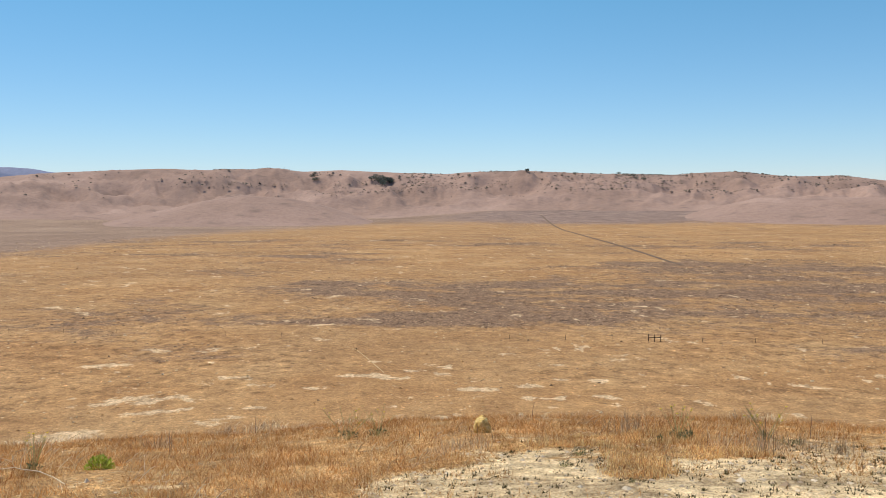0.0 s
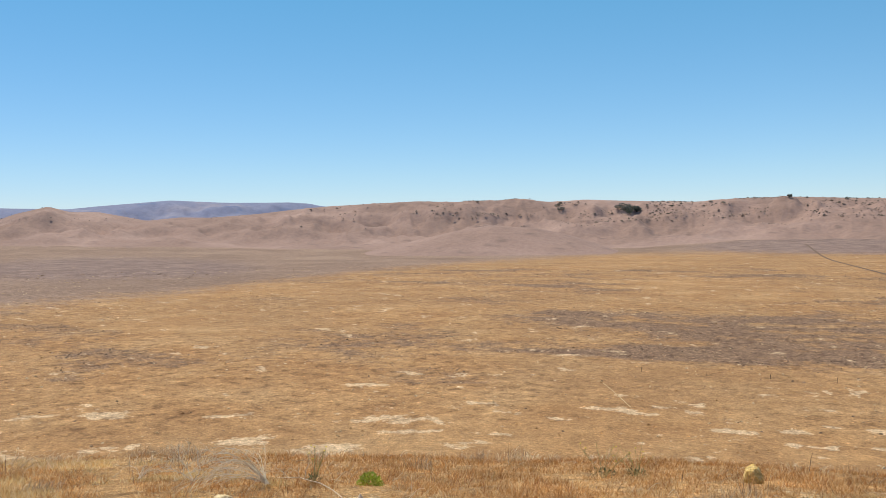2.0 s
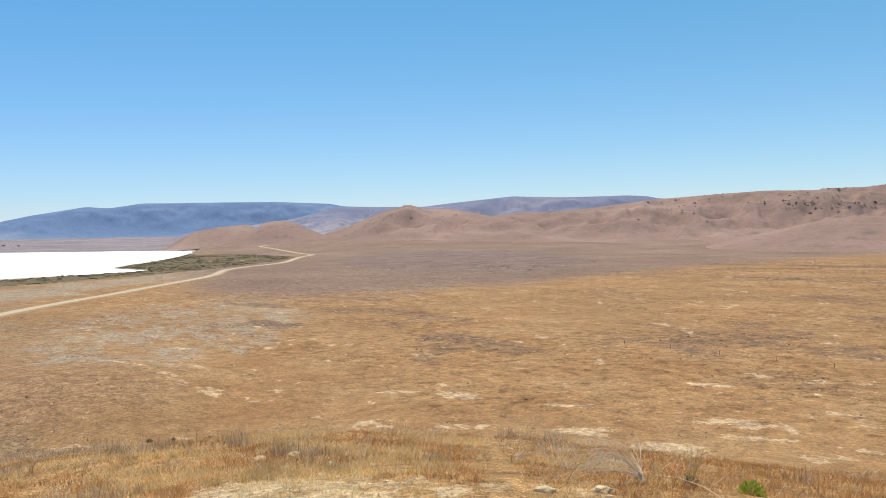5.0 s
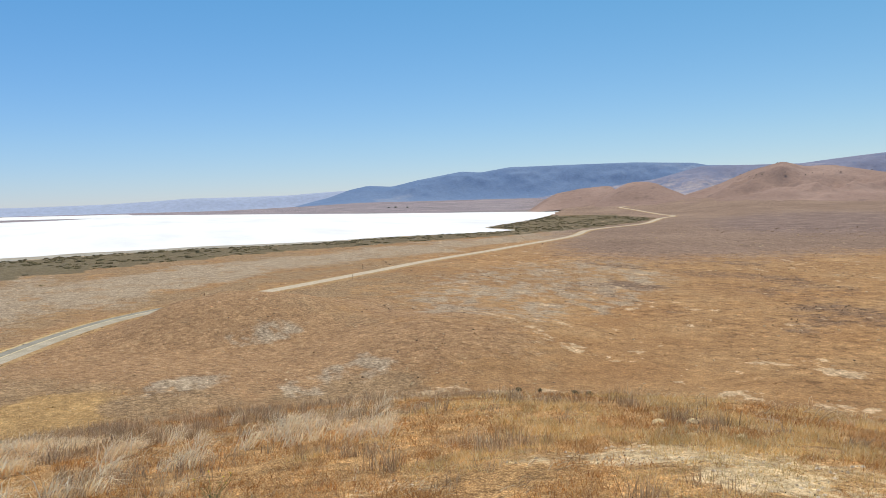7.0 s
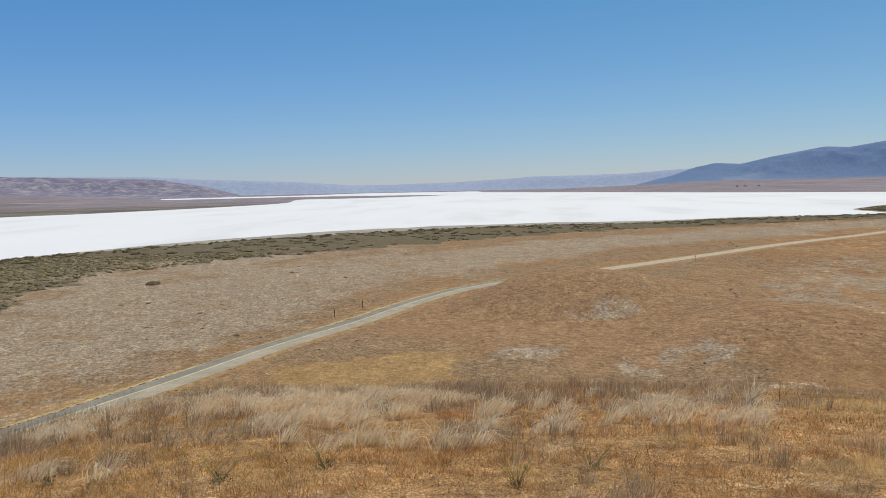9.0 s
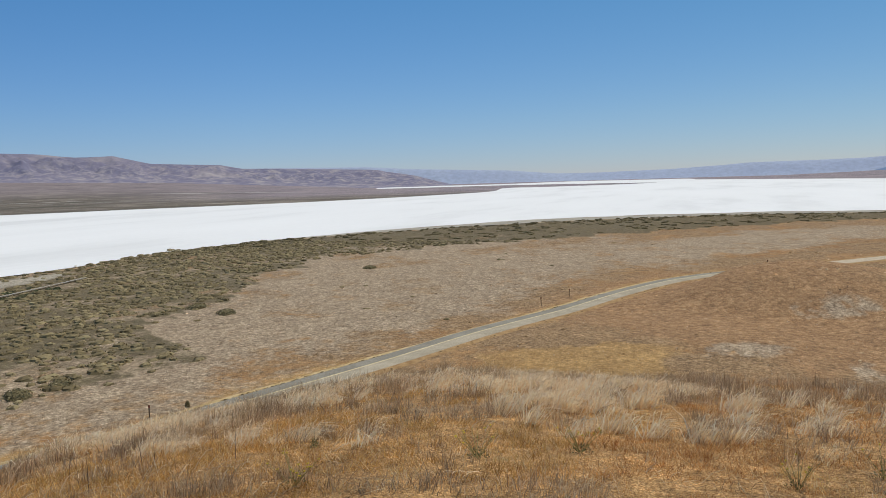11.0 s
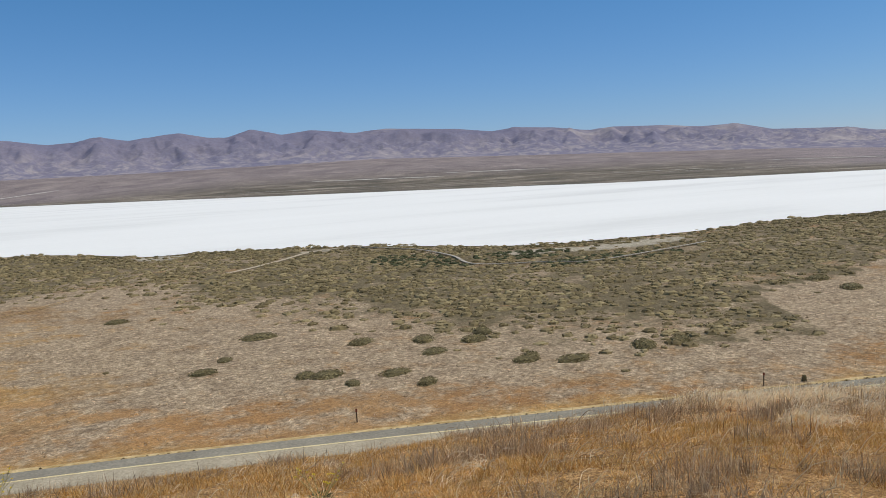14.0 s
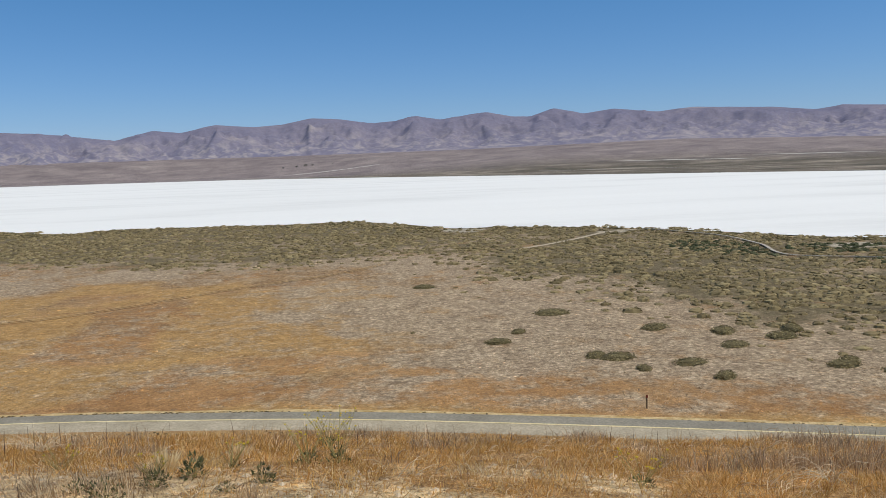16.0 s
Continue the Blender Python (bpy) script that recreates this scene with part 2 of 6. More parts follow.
def fill_mesh(me, co, faces, smooth=True):
    """Vertices and equal-sided faces from arrays."""
    k = faces.shape[1]
    me.vertices.add(len(co))
    me.vertices.foreach_set("co", co.astype(np.float32).reshape(-1))
    me.loops.add(faces.size)
    me.loops.foreach_set("vertex_index", faces.astype(np.int32).reshape(-1))
    me.polygons.add(len(faces))
    me.polygons.foreach_set("loop_start", np.arange(0, faces.size, k, dtype=np.int32))
    me.polygons.foreach_set("use_smooth", np.full(len(faces), smooth))
    me.update(calc_edges=True)


def sheet(name, me, mat, label="", category="", kind="structure"):
    ob = new(name, me)
    me.materials.append(mat)
    return tagged(ob, label, category, "", kind)


def part(name, bm, mat, parent, label=""):
    me = bpy.data.meshes.new(name)
    bm.to_mesh(me)
    bm.free()
    me.materials.append(mat)
    ob = new(name, me)
    ob.parent = parent
    return tagged(ob, label)


def thing(name, m, label, category, group=""):
    ob = new(name)
    ob.empty_display_size = 0.2
    ob.matrix_world = m
    return tagged(ob, label, category, group)


def box(bm, m, sx, sy, sz, bevel=0.0):
    g = bmesh.ops.create_cube(bm, size=1.0, matrix=m @ Matrix.Diagonal((sx, sy, sz, 1)))
    if bevel:
        bmesh.ops.bevel(bm, geom=list({e for v in g["verts"] for e in v.link_edges}), offset=bevel, segments=1, affect="EDGES")


# ---- ground material ----
def ground_material(tufted=False):
    m, nt, b = material("dry_tussock" if tufted else "dry_ground", 0.95)
    pos = nt.nodes.new("ShaderNodeNewGeometry").outputs["Position"]
    big = noise_node(nt, 0.012, 5, 0.6, pos)
    mid = noise_node(nt, 0.05, 5, 0.6, pos)
    small = noise_node(nt, 0.7, 5, 0.7, pos)
    tiny = noise_node(nt, 5.0, 4, 0.7, pos)
    clumpy = noise_node(nt, 1.5, 5, 0.75, pos)
    patch = noise_node(nt, 0.22, 6, 0.7, pos)
    straw = ramp(nt, mid, [(0.32, (0.40, 0.215, 0.088)), (0.50, (0.46, 0.262, 0.112)), (0.68, (0.53, 0.325, 0.15))])
    rust = ramp(nt, small, [(0.30, (0.22, 0.125, 0.068)), (0.70, (0.42, 0.245, 0.105))])
    col = mix(nt, arith(nt, "MULTIPLY", ramp(nt, big, [(0.40, (0.0,)), (0.62, (1.0,))]), 0.45), straw, rust)
    ragged = arith(nt, "ADD", arith(nt, "MULTIPLY", noise_node(nt, 0.35, 6, 0.72, pos), 0.75), arith(nt, "MULTIPLY", noise_node(nt, 0.06, 4, 0.6, pos), 0.25))

    def worn(name, spread=0.9, most=1.0, lo=0.30, hi=0.70):
        """A mask whose edge breaks up into patches."""
        v = nt.nodes.new("ShaderNodeMath")
        v.operation = "MULTIPLY_ADD"
        nt.links.new(ragged, v.inputs[0])
        v.inputs[1].default_value, v.inputs[2].default_value = spread * 2.2, -spread * 1.1
        w = nt.nodes.new("ShaderNodeMath")
        w.operation = "ADD"
        nt.links.new(v.outputs[0], w.inputs[0])
        nt.links.new(attr(nt, name), w.inputs[1])
        e = nt.nodes.new("ShaderNodeMapRange")
        e.inputs["From Min"].default_value, e.inputs["From Max"].default_value = lo, hi
        e.inputs["To Max"].default_value = most
        nt.links.new(w.outputs[0], e.inputs["Value"])
        return e.outputs[0]

    mauve = ramp(nt, clumpy, [(0.34, (0.23, 0.148, 0.076)), (0.50, (0.335, 0.22, 0.117)), (0.66, (0.48, 0.335, 0.19))])
    col = mix(nt, worn("mauve", 1.1, 0.9), col, mauve)
    russet = ramp(nt, small, [(0.30, (0.25, 0.143, 0.07)), (0.50, (0.41, 0.24, 0.118)), (0.70, (0.58, 0.375, 0.195))])
    col = mix(nt, worn("rust", 0.8, 0.9), col, russet)
    gold = ramp(nt, small, [(0.3, (0.39, 0.225, 0.076)), (0.7, (0.60, 0.385, 0.165))])
    col = mix(nt, worn("gold", 0.9, 0.85), col, gold)
    grey = ramp(nt, clumpy, [(0.34, (0.285, 0.212, 0.142)), (0.50, (0.42, 0.322, 0.216)), (0.66, (0.64, 0.52, 0.37))])
    col = mix(nt, worn("grey", 1.0, 0.9), col, grey)
    dark = ramp(nt, clumpy, [(0.34, (0.135, 0.08, 0.055)), (0.52, (0.225, 0.142, 0.092)), (0.68, (0.40, 0.265, 0.155))])
    col = mix(nt, worn("dark", 1.0, 0.85), col, dark)
    scrub = ramp(nt, small, [(0.30, (0.12, 0.096, 0.05)), (0.55, (0.18, 0.145, 0.08)), (0.75, (0.34, 0.28, 0.175))])
    col = mix(nt, worn("scrub", 0.9, 0.9), col, scrub)
    marsh = ramp(nt, noise_node(nt, 0.008, 6, 0.70, pos), [(0.36, (0.105, 0.095, 0.072)), (0.50, (0.185, 0.158, 0.122)), (0.60, (0.30, 0.255, 0.205)), (0.70, (0.50, 0.44, 0.37))])
    col = mix(nt, attr(nt, "marsh"), col, marsh)
    bare = ramp(nt, clumpy, [(0.35, (0.54, 0.37, 0.205)), (0.65, (0.80, 0.59, 0.365))])
    col = mix(nt, worn("bare", 1.5, 0.9, 0.42, 0.56), col, bare)
    silt = ramp(nt, clumpy, [(0.35, (0.40, 0.35, 0.265)), (0.65, (0.60, 0.54, 0.43))])
    col = mix(nt, worn("silt", 0.6, 0.9), col, silt)
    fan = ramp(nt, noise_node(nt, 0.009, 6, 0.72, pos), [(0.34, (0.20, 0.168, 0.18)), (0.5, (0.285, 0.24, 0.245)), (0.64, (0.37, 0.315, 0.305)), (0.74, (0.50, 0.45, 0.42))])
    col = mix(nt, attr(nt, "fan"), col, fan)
    # pale lilac cast: distance haze put into the far ground's colour
    haze_veil = ramp(nt, noise_node(nt, 0.006, 6, 0.7, pos), [(0.34, (0.245, 0.21, 0.225)), (0.5, (0.32, 0.27, 0.285)), (0.66, (0.41, 0.345, 0.34))])
    col = mix(nt, attr(nt, "lilac"), col, haze_veil)
    foot = ramp(nt, noise_node(nt, 0.01, 6, 0.65, pos), [(0.3, (0.24, 0.16, 0.115)), (0.5, (0.31, 0.21, 0.15)), (0.7, (0.38, 0.265, 0.19))])
    col = mix(nt, worn("foot", 0.9, 0.95), col, foot)
    dusk = ramp(nt, noise_node(nt, 0.05, 6, 0.7, pos), [(0.34, (0.185, 0.126, 0.106)), (0.5, (0.265, 0.183, 0.150)), (0.66, (0.36, 0.255, 0.20))])
    col = mix(nt, worn("dusk", 0.8, 0.9), col, dusk)
    # dry litter; its darkest flecks also paint in shade at the grass base
    litter = ramp(nt, noise_node(nt, 38.0, 6, 0.8, pos, 0.6), [(0.38, (0.125, 0.066, 0.028)), (0.50, (0.45, 0.245, 0.092)), (0.61, (0.82, 0.54, 0.25))])
    col = mix(nt, attr(nt, "litter"), col, litter)
    crust = ramp(nt, noise_node(nt, 55.0, 6, 0.8, pos, 0.8), [(0.38, (0.27, 0.165, 0.075)), (0.47, (0.74, 0.54, 0.30)), (0.62, (0.94, 0.77, 0.50))])
    crust = mix(nt, 0.6, crust, ramp(nt, noise_node(nt, 2.5, 5, 0.7, pos), [(0.36, (0.70, 0.64, 0.56)), (0.55, (1.0,))]), "MULTIPLY")
    broken = nt.nodes.new("ShaderNodeMath")
    broken.operation = "MULTIPLY_ADD"
    nt.links.new(noise_node(nt, 8.0, 6, 0.78, pos, 0.5), broken.inputs[0])
    broken.inputs[1].default_value = 2.4
    nt.links.new(attr(nt, "soil"), broken.inputs[2])
    edge = nt.nodes.new("ShaderNodeMapRange")
    edge.inputs["From Min"].default_value, edge.inputs["From Max"].default_value = 1.52, 1.78
    nt.links.new(broken.outputs[0], edge.inputs["Value"])
    col = mix(nt, edge.outputs[0], col, crust)
    fleck = noise_node(nt, 2.6, 6, 0.8, pos, 0.4)
    col = mix(nt, 0.65, col, ramp(nt, fleck, [(0.36, (0.42, 0.40, 0.39)), (0.46, (0.92,)), (0.56, (1.0,)), (0.64, (1.7, 1.7, 1.65))]), "MULTIPLY")
    stubble = ramp(nt, tiny, [(0.32, (0.45,)), (0.50, (1.0,)), (0.68, (1.35,))])
    col = mix(nt, 0.6, col, stubble, "MULTIPLY")
    clump = ramp(nt, clumpy, [(0.37, (0.42,)), (0.50, (1.0,)), (0.62, (1.5,))])
    col = mix(nt, 0.36, col, clump, "MULTIPLY")
    col = mix(nt, 0.42, col, ramp(nt, patch, [(0.36, (0.62, 0.58, 0.56)), (0.50, (1.0,)), (0.64, (1.25, 1.25, 1.22))]), "MULTIPLY")
    # coarse tussocks and bare scrapes of the open plain
    coarse, scrape = noise_node(nt, 0.42, 5, 0.72, pos), noise_node(nt, 0.26, 6, 0.75, pos)
    amount = attr(nt, "streak")
    col = mix(nt, arith(nt, "MULTIPLY", amount, 0.8), col, ramp(nt, coarse, [(0.37, (0.44, 0.41, 0.40)), (0.46, (0.92, 0.90, 0.89)), (0.56, (1.0,)), (0.64, (1.34, 1.36, 1.36))]), "MULTIPLY")
    col = mix(nt, arith(nt, "MULTIPLY", amount, 0.6), col, ramp(nt, scrape, [(0.36, (0.50, 0.46, 0.45)), (0.43, (0.97, 0.95, 0.94)), (0.59, (1.0,)), (0.66, (1.42, 1.45, 1.45))]), "MULTIPLY")
    if tufted:
        g = nt.nodes.new("ShaderNodeNewGeometry")
        col = mix(nt, 1.0, col, ramp(nt, g.outputs["Random Per Island"], [(0.0, (0.86, 0.84, 0.82)), (0.5, (1.08, 1.06, 1.03)), (0.8, (1.3, 1.28, 1.24)), (1.0, (1.7, 1.66, 1.58))]), "MULTIPLY")
    nt.links.new(col, b.inputs["Base Color"])
    bump(nt, b, arith(nt, "ADD", arith(nt, "MULTIPLY", small, 0.6), arith(nt, "MULTIPLY", tiny, 0.4)), 0.8, 0.5)
    return m


# ---- ground sheet ----
SAND = [(-42, 107, 9), (-38, 100, 6), (-29, 96, 6), (-45, 89, 6), (-29, 117, 3.5), (-18, 113, 3.5), (-13, 121, 5), (-8, 120, 4), (-3, 130, 3),
        (4, 129, 3), (12, 114, 4), (19, 118, 3), (35, 113, 3), (5, 112, 4), (21, 108, 4), (-9, 102, 4), (54, 112, 4), (-57, 130, 5), (14, 107, 4), (-62, 122, 4), (-85, 97, 6), (-67, 102, 5), (-57, 90, 6), (-71, 82, 6), (-113, 142, 5), (-93, 101, 5), (-95, 93, 5)]


def masks(x, y):
    r, a = np.hypot(x, y), bearing(x, y)
    wob = 22 * (fbm(x / 12, y / 12, 4, 21) - 0.5)
    out = {}
    sc = inside(scrub_poly, x + wob * 0.8, y + wob) & (r < 1190)
    inner = np.ones(x.shape)
    rim = sc & (r < 330)
    if rim.any():
        inner[rim] = 1 - 0.55 * (1 - step(3, 24, away(scrub_line, x[rim], y[rim]))) * np.interp(a[rim], [98, 104, 113, 119, 130, 140], [0, 0.85, 0.85, 0.15, 0.15, 1])
    out["scrub"] = sc * inner * (0.46 + 0.3 * step(300, 420, r) + 0.40 * step(0.35, 0.6, fbm(x / 9, y / 9, 3, 23)))
    d = away(np.array([(-15, -150), (-60, -118), (-105, -84), (-170, -75), (-250, -45), (-350, 40), (-420, 150), (-490, 270), (-570, 370)]), x, y)
    grey = (1 - step(14, 48, d + 50 * (fbm(x / 22, y / 22, 4, 25) - 0.5))) * (r > 70)
    streaky = step(0.36, 0.64, fbm(x / 7, y / 3.5, 5, 28, 0.65))
    knollgrey = np.clip(1.9 * hump(x, y, -118, 29, 22, 8, 129) + 1.6 * hump(x, y, -119, 5, 15, 7, 130) + 1.5 * hump(x, y, -158, 24, 15, 8, 110), 0, 0.85) * (0.15 + 0.85 * streaky)
    k = bearing(road_line[:, 0], road_line[:, 1])
    k, rr = k[k > 60], np.hypot(road_line[:, 0], road_line[:, 1])[k > 60]
    beyond = step(0, 8, r - np.interp(a, k[::-1], rr[::-1]))
    roadway = away(road_line[:230], x, y)
    south_flat = (0.55 + 0.42 * step(10, 26, roadway)) * beyond * step(-5, 45, -y) * np.interp(a, [78, 96, 116, 130], [0, 0.62, 0.9, 1.0]) * (0.36 + 0.40 * streaky + 0.62 * step(0.40, 0.58, fbm(x / 26, y / 15, 5, 45, 0.6))) * (1 - 0.68 * np.clip(1.6 * hump(x, y, 45, -150, 110, 85), 0, 1))
    westgrey = np.clip(1.4 * hump(x, y, -230, 130, 130, 60, -40) + 1.2 * hump(x, y, -185, 98, 70, 34, -40), 0, 0.72) * (0.35 + 0.65 * streaky)
    knollgrey = np.maximum(knollgrey, westgrey)
    fresh = hump(x, y, 45, -150, 110, 85)
    out["mauve"] = np.clip(0.42 * np.clip(1.6 * hump(x, y, -160, 25, 90, 85), 0, 1) + (0.72 * step(56, 78, a) + 0.3 * step(85, 100, a)) * step(70, 130, r) * (1 - 0.6 * fresh), 0, 1) * (r > 55) * (0.55 + 0.6 * step(0.35, 0.6, fbm(x / 11, y / 11, 4, 24)))
    out["rust"] = np.clip(1.7 * hump(x, y, -168, 25, 88, 78), 0, 0.85) * (0.6 + 0.5 * step(0.38, 0.6, fbm(x / 16, y / 16, 4, 47))) + 0.25 * step(60, 75, a) * (r > 60) * step(0.5, 0.64, fbm(x / 30, y / 18, 4, 49))
    out["grey"] = np.clip(np.maximum(south_flat, np.maximum(grey * (0.55 + 0.4 * step(0.35, 0.6, fbm(x / 9, y / 9, 4, 26))), knollgrey)), 0, 1)
    g1 = 0.9 * np.clip(1.5 * hump(x, y, 45, -150, 105, 85), 0, 1) + 1.3 * hump(x, y, -114, -19, 36, 17, 72) + 0.6 * hump(x, y, -75, -52, 60, 16, -25) + 0.75 * np.exp(-(away(road_line[:170], x, y) / 6.5) ** 2)
    out["gold"] = np.clip(1.3 * g1, 0, 1) * step(0.3, 0.6, fbm(x / 18, y / 18, 4, 29)) * (r > 62)
    # dark belts of old burnt or ploughed growth on the north plain
    v = y + 0.18 * x
    belt = 1.1 * np.exp(-((v - 243) / 30) ** 2) * step(-110, 0, x)
    belt = belt + 0.9 * np.exp(-((v - 325) / 55) ** 2) * step(10, 110, x) + 0.62 * np.exp(-((v - 205) / 46) ** 2) * step(-60, 40, x)
    belt = belt + 0.5 * hump(x, y, -80, 172, 46, 24) ** 0.5 + 0.75 * hump(x, y, -10, 185, 75, 18) ** 0.5 + 0.55 * np.exp(-((v - 390) / 26) ** 2) * (1 - step(-60, 0, x)) + 0.35 * np.exp(-((v - 540) / 60) ** 2)
    n = fbm(x / 22, y / 9, 5, 31, 0.65)
    out["dark"] = np.clip(belt * 1.25, 0, 1) * (0.42 + 0.46 * step(0.36, 0.60, n)) * (y > 60)
    low = step(0.56, 0.70, fbm(x / 40, y / 20, 5, 33)) * (r > 140) * (a < 60) * 0.45
    knoll = np.clip(2 * hump(x, y, -165, 30, 75, 70), 0, 1) * step(0.42, 0.62, fbm(x / 14, y / 14, 4, 34)) * 0.12
    west = step(25, 45, a) * (1 - step(70, 85, a)) * step(110, 200, r) * (r < 900) * step(0.45, 0.65, fbm(x / 26, y / 16, 5, 36, 0.6)) * 0.22
    out["dark"] = np.clip(out["dark"] + low + knoll + west, 0, 1)
    bare = np.zeros(x.shape)
    for cx, cy, w in SAND:
        bare = np.maximum(bare, hump(x, y, cx, cy, w * 1.15, w * 0.5, math.degrees(math.atan2(cy, cx)) - 90) ** 0.5)
    bare = np.clip(bare * 1.3 - 0.7 * fbm(x / 2.2, y / 2.2, 4, 35), 0, 0.62)
    flecks = step(0.63, 0.73, fbm(x / 6, y / 3, 5, 37, 0.6)) * (y > 70) * (r < 900) * (a < 70) * 0.52
    banks = np.minimum(away(np.array([(-88, 12), (-98, 27), (-104, 41), (-97, 51), (-86, 66)]), x, y), away(np.array([(-158, 71), (-138, 71), (-120, 70), (-106, 74)]), x, y))
    bare = np.maximum(bare, 0.5 * (1 - step(0.6, 2.6, banks)))
    shoreline = (1 - step(2, 7, away(near_line, x, y))) * 0.8 if len(x.shape) == 2 else 0
    inlet = 0.8 * hump(x, y, -182, -196, 44, 13) + 0.8 * hump(x, y, -52, -312, 14, 20) + 0.8 * hump(x, y, -148, -205, 20, 9) + 0.7 * hump(x, y, -101, -276, 15, 7, 20)
    out["bare"] = np.clip(np.maximum(bare, flecks) + shoreline * (r < 900), 0, 1) * (r > 60)
    out["silt"] = step(0.05, 0.5, inlet) * 0.85
    # bare pale soil on the near hill
    soil = np.interp(a, [-60, -30, -5, 12, 24, 40, 55, 75, 95, 120, 150, 165, 205, 240], [0.9, 0.9, 0.82, 0.64, 0.46, 0.50, 0.56, 0.50, 0.18, 0.1, 0.26, 0.74, 0.8, 0.8])
    edge = np.interp(a, [-60, -30, 0, 20, 60, 120, 160, 205], [9.5, 9.5, 9.2, 7.5, 9.5, 6, 10.2, 10.5])
    near = step(0.38, 0.62, fbm(x / 1.6, y / 1.6, 4, 39, 0.6) * 1.1 + soil * 0.55 - 0.36) * (1 - step(edge - 3, edge + 2, r + 3 * (fbm(x / 3, y / 3, 3, 40) - 0.5)))
    near = near * (1 - grass_islands(x, y))
    out["bare"] = np.where(r < 40, 0, out["bare"])
    out["litter"] = (1 - step(30, 50, r)) * 1.0
    out["soil"] = np.where(r < 40, near, 0)
    out["marsh"] = np.clip(step(56, 66, a) * step(650, 1100, r) * (1 - 0.5 * step(2300, 3000, r)), 0, 1) * (1 - sc)
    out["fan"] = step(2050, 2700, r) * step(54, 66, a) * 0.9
    # lilac marks the far plain where haze is painted into the ground
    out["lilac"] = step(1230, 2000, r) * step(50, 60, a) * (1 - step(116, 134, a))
    first = np.interp(a, [-40, 5, 15, 26, 36, 48, 56], [720, 700, 540, 380, 285, 250, 250])
    out["foot"] = step(first, first * 1.8, r) * (1 - step(54, 66, a)) * (1 - 0.8 * sc)
    out["dusk"] = np.clip(1.0 * hump(x, y, 215, 1130, 260, 240) ** 0.3 * (r > 800) + 0.9 * hump(x, y, -560, 640, 330, 230, -40) + 0.7 * hump(x, y, -420, 500, 260, 170, -45), 0, 0.85) * (1 - sc) * (a < 56)
    mottle = np.clip(0.52 + 0.6 * step(0.40, 0.62, fbm(x / 70, y / 40, 4, 43)) + 1.0 * out["dark"], 0, 1)
    out["streak"] = mottle * step(85, 130, r) * (1 - step(66, 84, a)) * (1 - 0.6 * step(700, 1000, r)) + 0.3 * step(66, 84, a) * step(85, 130, r)
    return out


rings = np.concatenate([[0.0], np.geomspace(1.2, 4950, 390)])
turns = np.concatenate([np.arange(-36, 208, 0.44), np.arange(208, 324, 2.0)])
TT, RR = np.meshgrid(np.radians(turns), rings, indexing="ij")
GX, GY = -np.sin(TT) * RR, np.cos(TT) * RR
GZ = height(GX, GY)
bed = inside(lake_poly, GX, GY)
GZ = np.where(bed, PLAIN - 0.6, GZ)
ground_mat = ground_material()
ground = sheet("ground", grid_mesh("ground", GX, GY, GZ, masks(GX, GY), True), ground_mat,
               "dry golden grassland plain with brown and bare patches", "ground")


# ---- salt lake ----
def salt_lake():
    m, nt, b = material("salt_crust", 0.75)
    pos = nt.nodes.new("ShaderNodeNewGeometry").outputs["Position"]
    mp = nt.nodes.new("ShaderNodeMapping")
    mp.inputs["Rotation"].default_value, mp.inputs["Scale"].default_value = (0, 0, radians(-25)), (0.25, 1, 1)
    nt.links.new(pos, mp.inputs[0])
    streak = noise_node(nt, 0.012, 6, 0.6, mp.outputs[0])
    crack = noise_node(nt, 0.25, 5, 0.7, pos)
    col = ramp(nt, streak, [(0.30, (0.82, 0.82, 0.80)), (0.48, (0.93, 0.93, 0.91)), (0.7, (0.96, 0.96, 0.94))])
    col = mix(nt, 0.25, col, ramp(nt, crack, [(0.3, (0.85,)), (0.7, (1.0,))]), "MULTIPLY")
    nt.links.new(col, b.inputs["Base Color"])
    bm = bmesh.new()
    vs = [bm.verts.new((px, py, PLAIN - 0.05)) for px, py in lake_poly]
    bm.faces.new(vs)
    bmesh.ops.triangulate(bm, faces=bm.faces[:])
    bmesh.ops.recalc_face_normals(bm, faces=bm.faces[:])
    me = bpy.data.meshes.new("lake")
    bm.to_mesh(me)
    bm.free()
    sheet("lake", me, m, "white dry salt lake bed with faint grey streaks", "salt lake")
    # a long white arm beyond the dark tongue of marsh
    arm = spline([(-2480, -12), (-2593, -265), (-2790, -650), (-2710, -1080), (-3330, -1345), (-3380, -800), (-4000, -552), (-3760, -150), (-3700, 0), (-3000, 25)], 6, True)
    bm = bmesh.new()
    bm.faces.new([bm.verts.new((px, py, PLAIN + 0.4)) for px, py in arm])
    bmesh.ops.triangulate(bm, faces=bm.faces[:])
    bmesh.ops.recalc_face_normals(bm, faces=bm.faces[:])
    me = bpy.data.meshes.new("lake_arm")
    bm.to_mesh(me)
    bm.free()
    sheet("lake_arm", me, m, "long white arm of the dry salt lake", "salt lake")


salt_lake()


